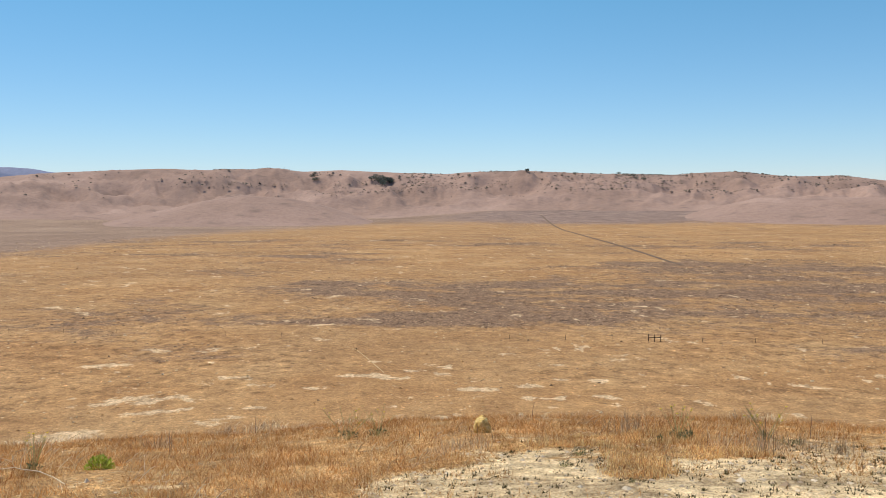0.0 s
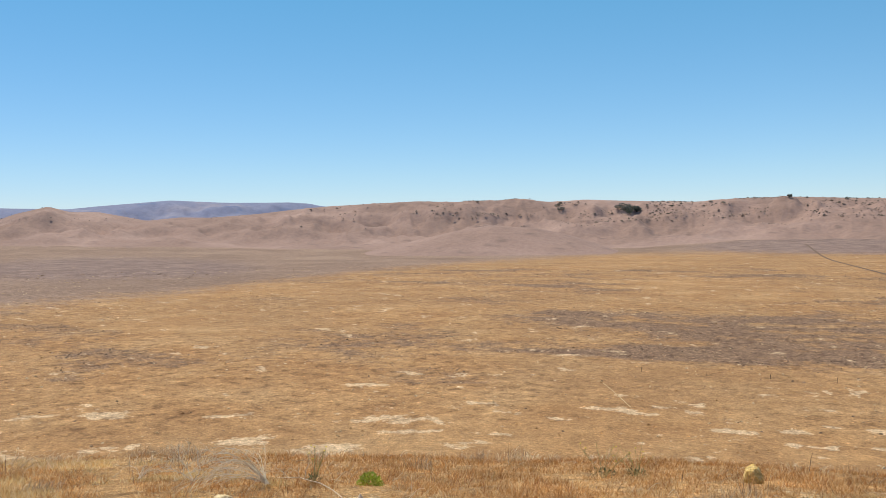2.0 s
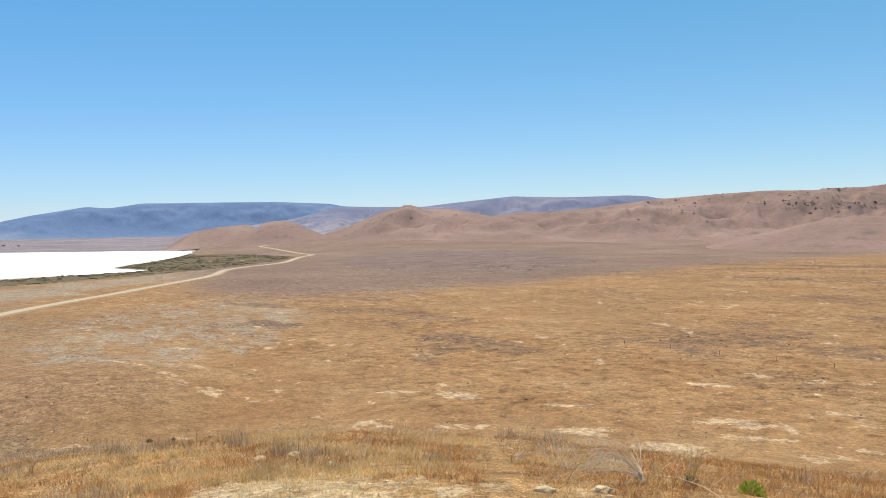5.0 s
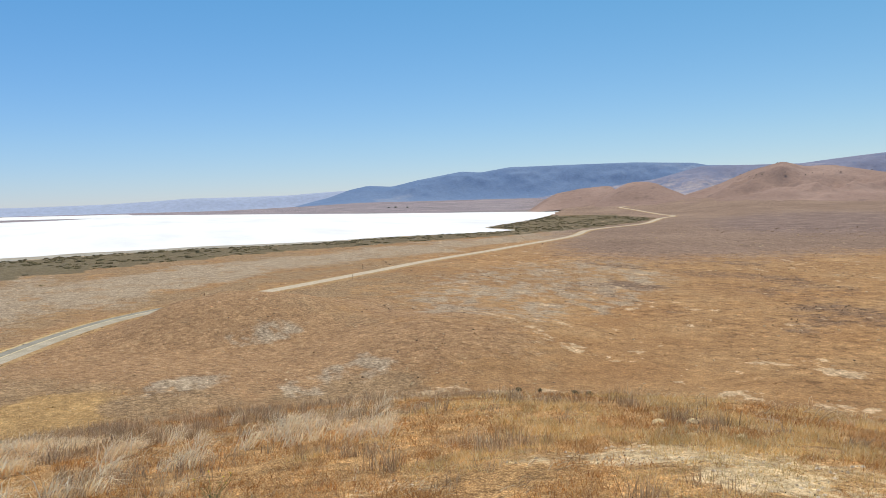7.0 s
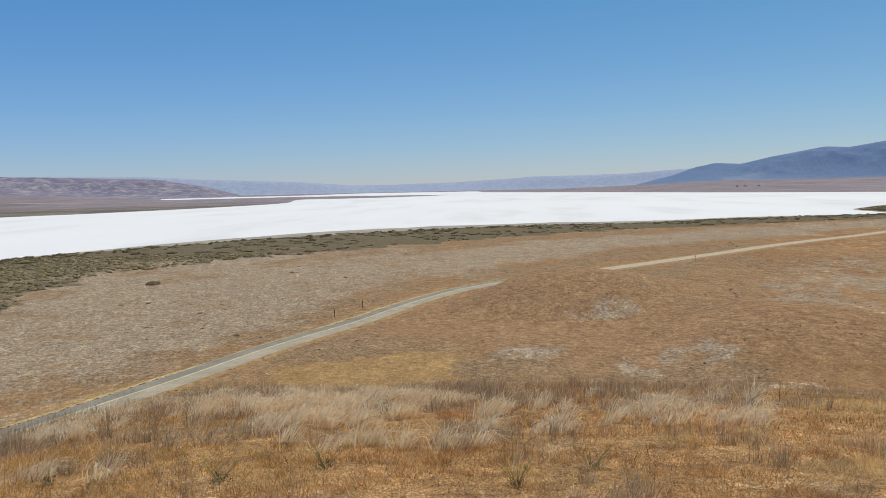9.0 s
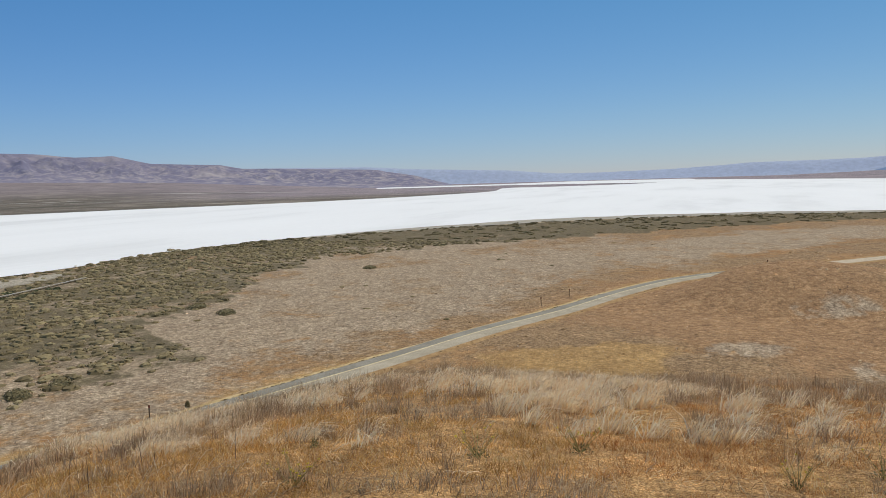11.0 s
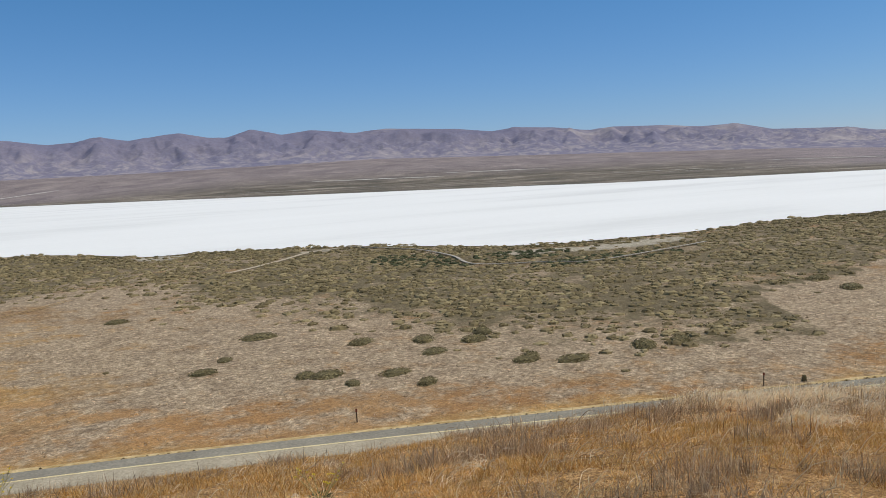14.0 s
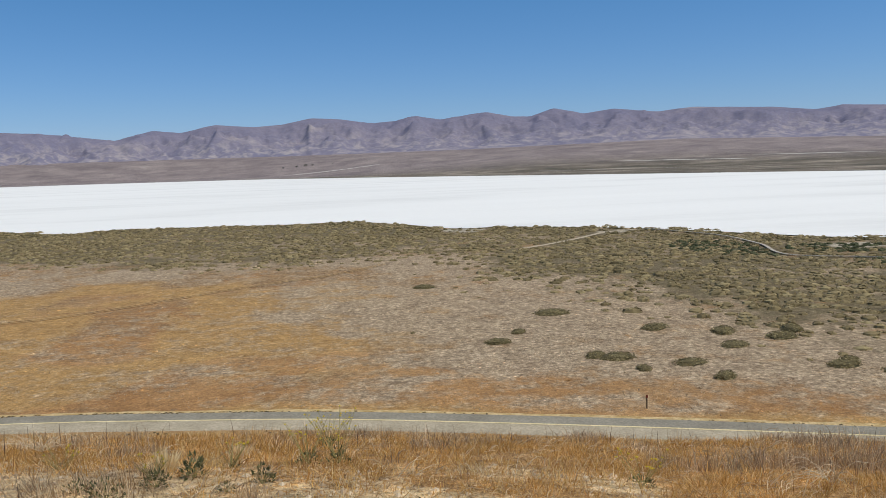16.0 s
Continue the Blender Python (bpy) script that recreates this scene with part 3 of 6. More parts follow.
def shore_band(name, inner, outer, mat, z, label, seed):
    """A strip on the lake bed that follows the near shore; inner and outer give its offsets by bearing."""
    line = near_line[(bearing(near_line[:, 0], near_line[:, 1]) > 62) & (bearing(near_line[:, 0], near_line[:, 1]) < 122)]
    d = np.gradient(line, axis=0)
    d /= np.linalg.norm(d, axis=1)[:, None]
    a = bearing(line[:, 0], line[:, 1])
    lo, hi = inner(a), outer(a)
    hi = lo + (hi - lo) * (0.45 + 1.1 * fbm(np.arange(len(a)) * 0.35, a * 0 + seed, 3, seed))
    off = lo[:, None] + (hi - lo)[:, None] * np.linspace(0, 1, 5)
    X, Y = line[:, 0, None] - d[:, 1, None] * off, line[:, 1, None] + d[:, 0, None] * off
    sheet(name, grid_mesh(name, X, Y, PLAIN + z + 0 * X), mat, label, "salt lake shore")


shore_mud = spotted("shore_mud", [(0.3, (0.34, 0.30, 0.23)), (0.7, (0.52, 0.47, 0.38))], 0.08, 0.95, 0.9)
shore_band("shore_mud", lambda a: -4 + 0 * a, lambda a: np.interp(a, [62, 70, 82, 90, 104, 112, 122], [1, 5, 20, 30, 24, 9, 0]), shore_mud, 0.012, "beige mud rim along the salt shore", 3)


# ---- hills and mountains ----
def ridge_range(name, mat, crest, r0, r1, base, label, category, relief=0.55, spur=300.0, seed=0, dz=0.06, rows=46, top=0.72, fine=0.0):
    """A range of hills: crest gives bearing and angle above the horizon of its skyline, r0 and r1 its front and back."""
    az = np.arange(crest[0][0], crest[-1][0] + 1e-6, dz)
    ang = np.interp(az, [c[0] for c in crest], [c[1] for c in crest])
    w = np.ones(5) / 5
    ang = np.convolve(np.pad(ang, 2, mode="edge"), w, "valid") if len(az) > 20 else ang
    s = np.linspace(0, 1, rows)
    A, S = np.meshgrid(az, s, indexing="ij")
    R = r0 + (r1 - r0) * S + 0.10 * (r1 - r0) * (fbm(A / 3.0, S * 0 + 3, 3, seed) - 0.5) * (1 - S)
    X, Y = -np.sin(np.radians(A)) * R, np.cos(np.radians(A)) * R
    zb = height(X[:, 0], Y[:, 0]) - 2.0
    # spurs and gullies that run down from the crest, branching below
    along = np.radians(A) * 0.5 * (r0 + r1)
    lay = S * (r1 - r0) / (spur * 1.5)
    wind = along / spur + 0.9 * (fbm(along / spur * 0.7, lay * 1.2, 3, seed + 4) - 0.5)
    roll, tot, wt = 0.0, 0.0, 1.0
    for k in range(4):
        g = 1 - np.abs(2 * vnoise(wind * 1.9 ** k + 11.7 * k, lay * 1.6 ** k + 5.1 * k, seed + k) - 1)
        roll, tot, wt = roll + wt * g, tot + wt, wt * 0.52
    swell = 1 - 1.6 * np.abs(2 * fbm(X / spur * 0.8, Y / spur * 0.8, 3, seed + 6, 0.45) - 1)
    roll = np.clip(0.75 * roll / tot + 0.42 * swell - 0.08 + fine * (fbm(X / spur * 3, Y / spur * 3, 4, seed + 8) - 0.5), 0.02, 1.15)
    env = step(0, top, S) ** base * (1 - 0.6 * step(top, 1.0, S))
    soft = relief * (1 - step(top - 0.3, top, S))
    zt = (r0 + (r1 - r0) * top) * np.tan(np.radians(ang))
    Z = zb[:, None] + (zt - zb)[:, None] * env * (1 - soft + soft * 1.25 * roll)
    return sheet(name, grid_mesh(name, X, Y, Z), mat, label, category)


def hill_material(name, low, high, scrub, pale, scale=0.02, scrub_amount=0.5, badland=()):
    m, nt, b = material(name, 0.95)
    pos = nt.nodes.new("ShaderNodeNewGeometry").outputs["Position"]
    n1, n2, n3 = noise_node(nt, scale * 0.3, 4, 0.6, pos), noise_node(nt, scale * 2, 5, 0.65, pos), noise_node(nt, scale * 8, 4, 0.7, pos)
    col = mix(nt, ramp(nt, n1, [(0.35, (0.0,)), (0.65, (1.0,))]), low, high)
    col = mix(nt, arith(nt, "MULTIPLY", ramp(nt, n2, [(0.56, (0.0,)), (0.70, (1.0,))]), scrub_amount), col, scrub)
    col = mix(nt, arith(nt, "MULTIPLY", ramp(nt, n1, [(0.58, (0.0,)), (0.70, (1.0,))]), 0.6), col, pale)
    if badland:
        # pale eroded clay low on the slopes
        z = nt.nodes.new("ShaderNodeSeparateXYZ")
        nt.links.new(pos, z.inputs[0])
        low_down = nt.nodes.new("ShaderNodeMapRange")
        nt.links.new(z.outputs["Z"], low_down.inputs["Value"])
        for key, v in zip(("From Min", "From Max", "To Min", "To Max"), badland):
            low_down.inputs[key].default_value = v
        pick = ramp(nt, noise_node(nt, scale * 2.2, 6, 0.72, pos, 0.5), [(0.47, (0.0,)), (0.62, (1.0,))])
        col = mix(nt, arith(nt, "MULTIPLY", pick, low_down.outputs[0]), col, pale)
    col = mix(nt, 0.5, col, ramp(nt, n3, [(0.3, (0.7,)), (0.7, (1.2,))]), "MULTIPLY")
    nt.links.new(col, b.inputs["Base Color"])
    bump(nt, b, n2, 0.5, 6.0)
    return m


# the hills' own brown, lightened and greyed a little to include haze
brown = hill_material("brown_hill", (0.305, 0.200, 0.154), (0.385, 0.256, 0.202), (0.155, 0.110, 0.09), (0.45, 0.31, 0.245), 0.02, 0.6)
# lilac-blue tint stands in for distance haze; chaparral and pale clay lie under it
lilac = hill_material("haze_lilac_range", (0.20, 0.225, 0.325), (0.25, 0.255, 0.34), (0.12, 0.165, 0.275), (0.45, 0.385, 0.38), 0.006, 0.9, (20, 105, 1.0, 0.0))
# this blue is distance haze put straight into the base colours
blue = hill_material("haze_blue_range", (0.158, 0.245, 0.405), (0.19, 0.272, 0.42), (0.115, 0.19, 0.345), (0.31, 0.35, 0.44), 0.009)
# nearly as pale as the sky: haze painted over the farthest mountains
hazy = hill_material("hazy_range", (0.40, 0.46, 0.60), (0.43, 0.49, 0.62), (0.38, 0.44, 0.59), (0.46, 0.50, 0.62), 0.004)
# purple cast is haze mixed into the base colours; the pale clay is its own
temblor = hill_material("haze_purple_range", (0.200, 0.194, 0.280), (0.245, 0.226, 0.295), (0.155, 0.16, 0.25), (0.48, 0.43, 0.42), 0.009, 0.6, (60, 190, 0.75, 0.0))

ridge_range("hills_north", brown,
            [(-60, 1.6), (-45, 1.7), (-34, 1.2), (-29.4, 1.32), (-26.9, 1.69), (-23.9, 1.67), (-20, 2.08), (-16.3, 1.90), (-11.2, 2.04), (-6.2, 2.29),
             (-2.7, 2.27), (-0.2, 2.08), (3.5, 2.21), (7.5, 2.38), (10, 2.25), (12.7, 2.46), (15.4, 2.31), (19.6, 2.41), (23.5, 2.24), (26.5, 2.05),
             (28.8, 1.83), (31, 1.57), (34.3, 1.31), (36.3, 1.33), (38.5, 1.11), (41.5, 1.69), (43.2, 1.67), (44.5, 2.03), (46.4, 1.55), (48.6, 0.64), (50.7, 0.0), (51.5, -0.3)],
            1120, 1900, 1.25,
            "bare brown rolling hills with scattered dark scrub", "hills", relief=0.78, spur=115.0, seed=3, rows=66, dz=0.1, fine=0.55)
ridge_range("hill_round", brown, [(50.4, -0.2), (51.4, 0.25), (51.9, 0.44), (52.6, 0.80), (53.3, 0.97), (54.1, 0.99), (54.7, 0.90), (55.4, 0.58), (56.4, 0.0), (57.0, -0.4), (57.6, -0.9)], 1450, 1750, 0.8, "small bare brown conical hill on the plain", "hill", relief=0.15, spur=140.0, seed=9, rows=30)
ridge_range("hill_saddle", brown, [(55.2, 0.2), (55.8, 0.72), (56.3, 0.75), (58.05, 0.6), (59.7, 0.30), (60.5, -0.1), (61.1, -0.5), (61.8, -0.95)], 1560, 1800, 0.8, "low bare brown ridge beside the conical hill", "hill", relief=0.2, spur=120.0, seed=10, rows=30)
ridge_range("hill_low", brown, [(4.5, -1.5), (6, -1.0), (8.4, -0.2), (10.8, 0.35), (14.3, 0.62), (17, 0.2), (19.3, -0.33), (22, -0.9), (24, -1.4)], 930, 1180, 0.9, "low bare brown foothill", "hill", relief=0.2, spur=200.0, seed=12, rows=30)
ridge_range("hill_west", brown, [(-45, 0.3), (-29.4, 0.26), (-21.8, 0.28), (-18.5, -0.5), (-15.5, -1.4)], 960, 1240, 0.9, "low bare brown foothill", "hill", relief=0.2, spur=200.0, seed=15, rows=30)
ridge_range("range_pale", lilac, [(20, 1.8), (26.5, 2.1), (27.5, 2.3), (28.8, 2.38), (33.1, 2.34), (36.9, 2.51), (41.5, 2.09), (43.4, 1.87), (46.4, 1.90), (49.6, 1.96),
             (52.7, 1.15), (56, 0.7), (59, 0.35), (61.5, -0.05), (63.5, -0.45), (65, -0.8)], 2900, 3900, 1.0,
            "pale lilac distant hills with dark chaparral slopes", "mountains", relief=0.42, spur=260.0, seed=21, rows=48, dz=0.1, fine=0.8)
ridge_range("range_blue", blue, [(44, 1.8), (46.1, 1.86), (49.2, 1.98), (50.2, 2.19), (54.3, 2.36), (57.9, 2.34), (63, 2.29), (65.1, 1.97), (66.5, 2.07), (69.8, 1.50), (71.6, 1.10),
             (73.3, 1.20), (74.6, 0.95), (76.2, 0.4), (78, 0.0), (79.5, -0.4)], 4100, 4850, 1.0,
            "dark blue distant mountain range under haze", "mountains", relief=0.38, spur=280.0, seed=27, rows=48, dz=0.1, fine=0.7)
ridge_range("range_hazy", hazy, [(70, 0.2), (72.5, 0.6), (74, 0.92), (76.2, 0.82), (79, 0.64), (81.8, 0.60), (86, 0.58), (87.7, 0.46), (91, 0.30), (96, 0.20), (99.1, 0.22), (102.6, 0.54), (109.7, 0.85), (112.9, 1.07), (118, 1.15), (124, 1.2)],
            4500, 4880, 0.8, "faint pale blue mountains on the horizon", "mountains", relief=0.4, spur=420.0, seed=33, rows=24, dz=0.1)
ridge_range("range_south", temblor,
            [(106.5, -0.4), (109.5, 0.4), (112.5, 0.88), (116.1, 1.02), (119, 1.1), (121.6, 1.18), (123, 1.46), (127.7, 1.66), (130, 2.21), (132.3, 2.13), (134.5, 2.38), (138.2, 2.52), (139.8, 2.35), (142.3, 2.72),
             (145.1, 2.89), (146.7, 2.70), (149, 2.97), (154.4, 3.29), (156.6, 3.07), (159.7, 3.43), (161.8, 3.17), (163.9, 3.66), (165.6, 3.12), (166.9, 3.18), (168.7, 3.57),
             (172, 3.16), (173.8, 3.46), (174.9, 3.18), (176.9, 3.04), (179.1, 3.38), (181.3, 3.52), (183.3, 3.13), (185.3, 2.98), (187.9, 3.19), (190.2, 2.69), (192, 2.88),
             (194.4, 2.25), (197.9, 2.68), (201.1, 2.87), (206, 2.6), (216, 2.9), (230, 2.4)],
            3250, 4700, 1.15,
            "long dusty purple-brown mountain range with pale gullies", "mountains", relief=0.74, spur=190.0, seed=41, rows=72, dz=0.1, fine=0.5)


# ---- road ----
def ribbon(name, line, left, right, lift, mat, label, category, level=False):
    d = np.gradient(line, axis=0)
    d /= np.linalg.norm(d, axis=1)[:, None]
    n = np.stack([-d[:, 1], d[:, 0]], 1)
    off = np.linspace(left, right, 5)
    X = line[:, 0, None] + n[:, 0, None] * off
    Y = line[:, 1, None] + n[:, 1, None] * off
    span = np.array([-4.4, -2, 0, 2, 4.1]) if level else off
    Z = height(line[:, 0, None] + n[:, 0, None] * span, line[:, 1, None] + n[:, 1, None] * span).max(1)[:, None] + lift + 0 * X
    return sheet(name, grid_mesh(name, X, Y, Z), mat, label, category)


def bank(name, line, inner, outer, lift, mat, label, category):
    """The slope from the edge of the road down to the ground."""
    d = np.gradient(line, axis=0)
    d /= np.linalg.norm(d, axis=1)[:, None]
    n = np.stack([-d[:, 1], d[:, 0]], 1)
    span = np.array([-4.4, -2, 0, 2, 4.1])
    top = height(line[:, 0, None] + n[:, 0, None] * span, line[:, 1, None] + n[:, 1, None] * span).max(1) + lift
    wide = 0.75 + 0.7 * fbm(np.arange(len(line)) * 0.7, np.zeros(len(line)) + inner, 3, 55)
    off = np.stack([0 * wide + inner, inner + (outer - inner) * 0.35 * wide, inner + (outer - inner) * wide], 1)
    X, Y = line[:, 0, None] + n[:, 0, None] * off, line[:, 1, None] + n[:, 1, None] * off
    Z = np.stack([top, np.maximum(top - 0.04, height(X[:, 1], Y[:, 1]) + 0.04), height(X[:, 2], Y[:, 2]) + 0.01], 1)
    return sheet(name, grid_mesh(name, X, Y, Z), mat, label, category)


asphalt = spotted("asphalt", [(0.35, (0.265, 0.24, 0.19)), (0.65, (0.345, 0.315, 0.25))], 0.25, 0.85, 4.0)
worn_asphalt = spotted("worn_asphalt", [(0.35, (0.41, 0.35, 0.25)), (0.65, (0.53, 0.455, 0.335))], 0.25, 0.9, 4.0)
verge = spotted("golden_verge", [(0.35, (0.46, 0.31, 0.12)), (0.65, (0.74, 0.57, 0.31))], 1.1, 0.95, 6.0)
dry_verge = spotted("dry_verge", [(0.35, (0.34, 0.20, 0.085)), (0.65, (0.52, 0.34, 0.16))], 0.6, 0.95, 5.0)
gravel = spotted("road_gravel", [(0.35, (0.52, 0.42, 0.29)), (0.65, (0.66, 0.55, 0.40))], 0.6, 0.95, 6.0)
paint = spotted("yellow_paint", [(0.3, (0.74, 0.61, 0.33)), (0.7, (0.90, 0.78, 0.48))], 0.5, 0.8, 5.0)
paved = 160
for lo, hi in ((2.6, 3.75),):
    bank("road_shoulder", road_line[:paved], lo, hi, 0.11, verge, "golden dry verge along the paved road", "road shoulder")
bank("road_bank", road_line[:paved], -3.3, -4.6, 0.11, dry_verge, "dry brown grass bank along the road", "road shoulder")
for lo, hi in ((2.9, 4.5), (-2.9, -4.5)):
    bank("road_bank", road_line[paved - 6:], lo, hi, 0.19, dry_verge, "dry brown grass bank along the dirt road", "road shoulder")
ribbon("road", road_line[:paved], 2.6, 0.0, 0.12, asphalt, "grey paved lane of a country road", "road", True)
ribbon("road_lane", road_line[:paved], 0.0, -3.3, 0.12, worn_asphalt, "paler worn paved lane of a country road", "road", True)
ribbon("road_dirt", road_line[paved - 6:], 2.9, -2.9, 0.2, gravel, "pale graded dirt road across the plain", "road", True)
for off in (0.0,):
    ribbon("road_marking", road_line[:paved], off + 0.16, off - 0.16, 0.15, paint, "worn yellow centre line on the road", "road marking", True)

# ---- small growth, built from arrays ----
rng = np.random.default_rng(7)


def stuff(name, co, faces, mat, label, category, attrs=None):
    me = bpy.data.meshes.new(name)
    fill_mesh(me, co, faces, False)
    me.materials.append(mat)
    for key, v in (attrs or {}).items():
        me.attributes.new(key, "FLOAT", "POINT").data.foreach_set("value", v.astype(np.float32))
    return tagged(new(name, me), label, category, "", "stuff")


def blades(x, y, h, w, lean, wind=0.9, gust=1.5):
    """Tapered, bent grass blades at the given places; wind is the way they lean."""
    n = len(x)
    z = height(x, y) - 0.03
    face = rng.uniform(0, 2 * np.pi, n)
    dirn = rng.normal(wind, gust, n)
    lx, ly = np.cos(dirn) * lean * h, np.sin(dirn) * lean * h
    wx, wy = np.cos(face) * w / 2, np.sin(face) * w / 2
    v = np.empty((n, 5, 3))
    v[:, 0] = np.stack([x - wx, y - wy, z], 1)
    v[:, 1] = np.stack([x + wx, y + wy, z], 1)
    mx, my, mz = x + lx * 0.35, y + ly * 0.35, z + h * 0.6
    v[:, 2] = np.stack([mx - wx * 0.8, my - wy * 0.8, mz], 1)
    v[:, 3] = np.stack([mx + wx * 0.8, my + wy * 0.8, mz], 1)
    v[:, 4] = np.stack([x + lx, y + ly, z + h * np.sqrt(np.clip(1 - (lean * 0.7) ** 2, 0.2, 1))], 1)
    f = np.array([[0, 1, 3], [0, 3, 2], [2, 3, 4]])
    return v.reshape(-1, 3), (np.arange(n)[:, None, None] * 5 + f).reshape(-1, 3)


def spears(x, y, h, w, lean):
    """Short straight grass blades, one sliver each."""
    n = len(x)
    z = height(x, y) - 0.02
    face, dirn = rng.uniform(0, 2 * np.pi, n), rng.uniform(0, 2 * np.pi, n)
    wx, wy = np.cos(face) * w / 2, np.sin(face) * w / 2
    v = np.stack([np.stack([x - wx, y - wy, z], 1), np.stack([x + wx, y + wy, z], 1),
                  np.stack([x + np.cos(dirn) * lean * h, y + np.sin(dirn) * lean * h, z + h * np.sqrt(np.clip(1 - (lean * 0.7) ** 2, 0.2, 1))], 1)], 1)
    return v.reshape(-1, 3), np.arange(n * 3).reshape(-1, 3)


GRASSES = [  # name, colours, height, lean, label
    ("rust_grass", [(0.0, (0.30, 0.115, 0.038)), (0.45, (0.62, 0.30, 0.095)), (0.80, (0.80, 0.48, 0.19)), (1.0, (0.96, 0.78, 0.47))], 0.10, 0.75, "short rust-orange dry grass on the hilltop"),
    ("brown_grass", [(0.0, (0.29, 0.18, 0.10)), (0.5, (0.54, 0.365, 0.205)), (0.8, (0.74, 0.55, 0.34)), (1.0, (0.92, 0.76, 0.53))], 0.21, 0.35, "mauve-brown dry wild grass on the slope"),
    ("straw_grass", [(0.0, (0.72, 0.48, 0.23)), (0.5, (0.95, 0.74, 0.45)), (1.0, (0.98, 0.88, 0.64))], 0.17, 0.9, "tall pale straw grass bent by wind"),
    ("grey_grass", [(0.0, (0.30, 0.205, 0.13)), (0.6, (0.55, 0.41, 0.26)), (1.0, (0.86, 0.70, 0.48))], 0.20, 0.7, "grey dead stalks among the grass"),
    ("gold_grass", [(0.0, (0.34, 0.155, 0.042)), (0.45, (0.68, 0.365, 0.10)), (0.80, (0.86, 0.57, 0.21)), (1.0, (0.98, 0.83, 0.52))], 0.12, 0.75, "short golden dry grass on the hilltop"),
    ("yellow_grass", [(0.0, (0.60, 0.35, 0.115)), (0.5, (0.88, 0.62, 0.26)), (1.0, (0.98, 0.86, 0.55))], 0.055, 0.7, "short pale yellow grass stubble"),
]


def near_grass():
    n = 50000
    a = rng.uniform(-38, 208, n)
    r = 2.6 + 26 * rng.uniform(0, 1, n) ** 1.15
    x, y = -np.sin(np.radians(a)) * r, np.cos(np.radians(a)) * r
    x, y = x - 0.5 * (a > 40), y - 1.0 * step(60, 150, a)
    rc = hill_table(a, [14, 14, 15, 16, 16, 17, 18, 21, 23, 24, 24, 23, 20, 17, 15, 14, 13, 13, 13, 13])
    bare = masks(x, y)["soil"]
    f = [fbm(x / 1.25 + 31 * k, y / 1.25 - 17 * k, 4, 60 + k, 0.6) for k in range(5)]
    wts = [
        np.interp(a, [-40, 20, 60, 205], [0.66, 0.66, 0.66, 0.78]),
        np.interp(a, [-40, 0, 20, 60, 75, 130, 170, 205], [0.05, 0.12, 0.16, 0.20, 0.36, 0.36, 0.22, 0.18]) + np.interp(a, [10, 35, 60, 100, 125, 145, 165], [-0.2, -0.1, 0.10, 0.40, 0.34, 0.22, 0.05]) * step(0.5, 0.85, r / rc),
        np.interp(a, [-40, 40, 70, 95, 110, 150, 165, 205], [-0.4, 0.10, 0.14, 0.16, 0.08, 0.02, 0.0, 0.0]) + 0.08 * step(0.55, 0.85, r / rc) - 0.1 * (r < 8),
        np.interp(a, [-40, 10, 50, 80, 140, 205], [-0.4, -0.1, 0.05, 0.34, 0.36, 0.28]),
        np.interp(a, [-40, 5, 26, 45, 70, 95, 120, 160, 205], [0.36, 0.22, 0.25, 0.72, 0.70, 0.46, 0.40, 0.48, 0.50]) - np.interp(a, [20, 34, 78, 92], [0.7, 0.22, 0.22, 0.7]) * step(7.5, 11, r),
    ]
    kind = np.argmax(np.stack([2.0 * u + w for u, w in zip(f, wts)]), 0)
    kind = np.where(kind == 4, 5, kind)
    kind = np.where((kind == 0) & (a + 30 * (fbm(x / 2, y / 2, 3, 66) - 0.5) > 100), 4, kind)
    keep = (rng.uniform(0, 1, n) > bare * np.where(kind == 5, np.interp(a, [20, 35, 85, 100], [0.95, 0.35, 0.35, 0.95]), 0.95)) & (np.hypot(x + 0.9, y + 1.0) > 2.2) & (r < rc + 5) & (fbm(x / 0.9, y / 0.9, 3, 77) > 0.30)
    for k, (name, cols, hh, lean, label) in enumerate(GRASSES):
        m = keep & (kind == k)
        cx, cy, cr = x[m], y[m], r[m]
        per = (22, 22, 12, 12, 22, 30)[k]
        wide = np.repeat(rng.uniform(0.03, 0.12, len(cx)), per)
        bx = np.repeat(cx, per) + rng.normal(0, 1, len(cx) * per) * wide
        by = np.repeat(cy, per) + rng.normal(0, 1, len(cx) * per) * wide
        tall = np.repeat((0.35 + 1.3 * fbm(cx / 0.9, cy / 0.9, 4, 90, 0.6)) * rng.uniform(0.6, 1.35, len(cx)), per)
        rise = step(0.55, 0.85, cr / rc[m]) * np.interp(a[m], [0, 30, 85, 110, 130, 145, 160], [0.1, 0.15, 0.4, 0.9, 0.6, 0.25, 0.1]) * (0.9 if k in (1, 3) else 0.25)
        rise = rise + (1.2 * step(7, 10, cr) if k == 5 else 0)
        h = hh * tall * np.repeat(1 + rise, per) * rng.uniform(0.55, 1.25, len(bx))
        w = (0.0030 + 0.00038 * np.repeat(cr, per)) * rng.uniform(0.7, 1.5, len(bx)) * (1.3 if k == 5 else 1.0)
        co, fa = (blades if k in (2, 3) else spears)(bx, by, h, w, np.clip(rng.normal(lean, 0.3, len(bx)), 0, 1.1))
        stuff(name, co, fa, island(name, cols, 0.75, 0.42, 0.12, 1.3), label, "grass")


near_grass()


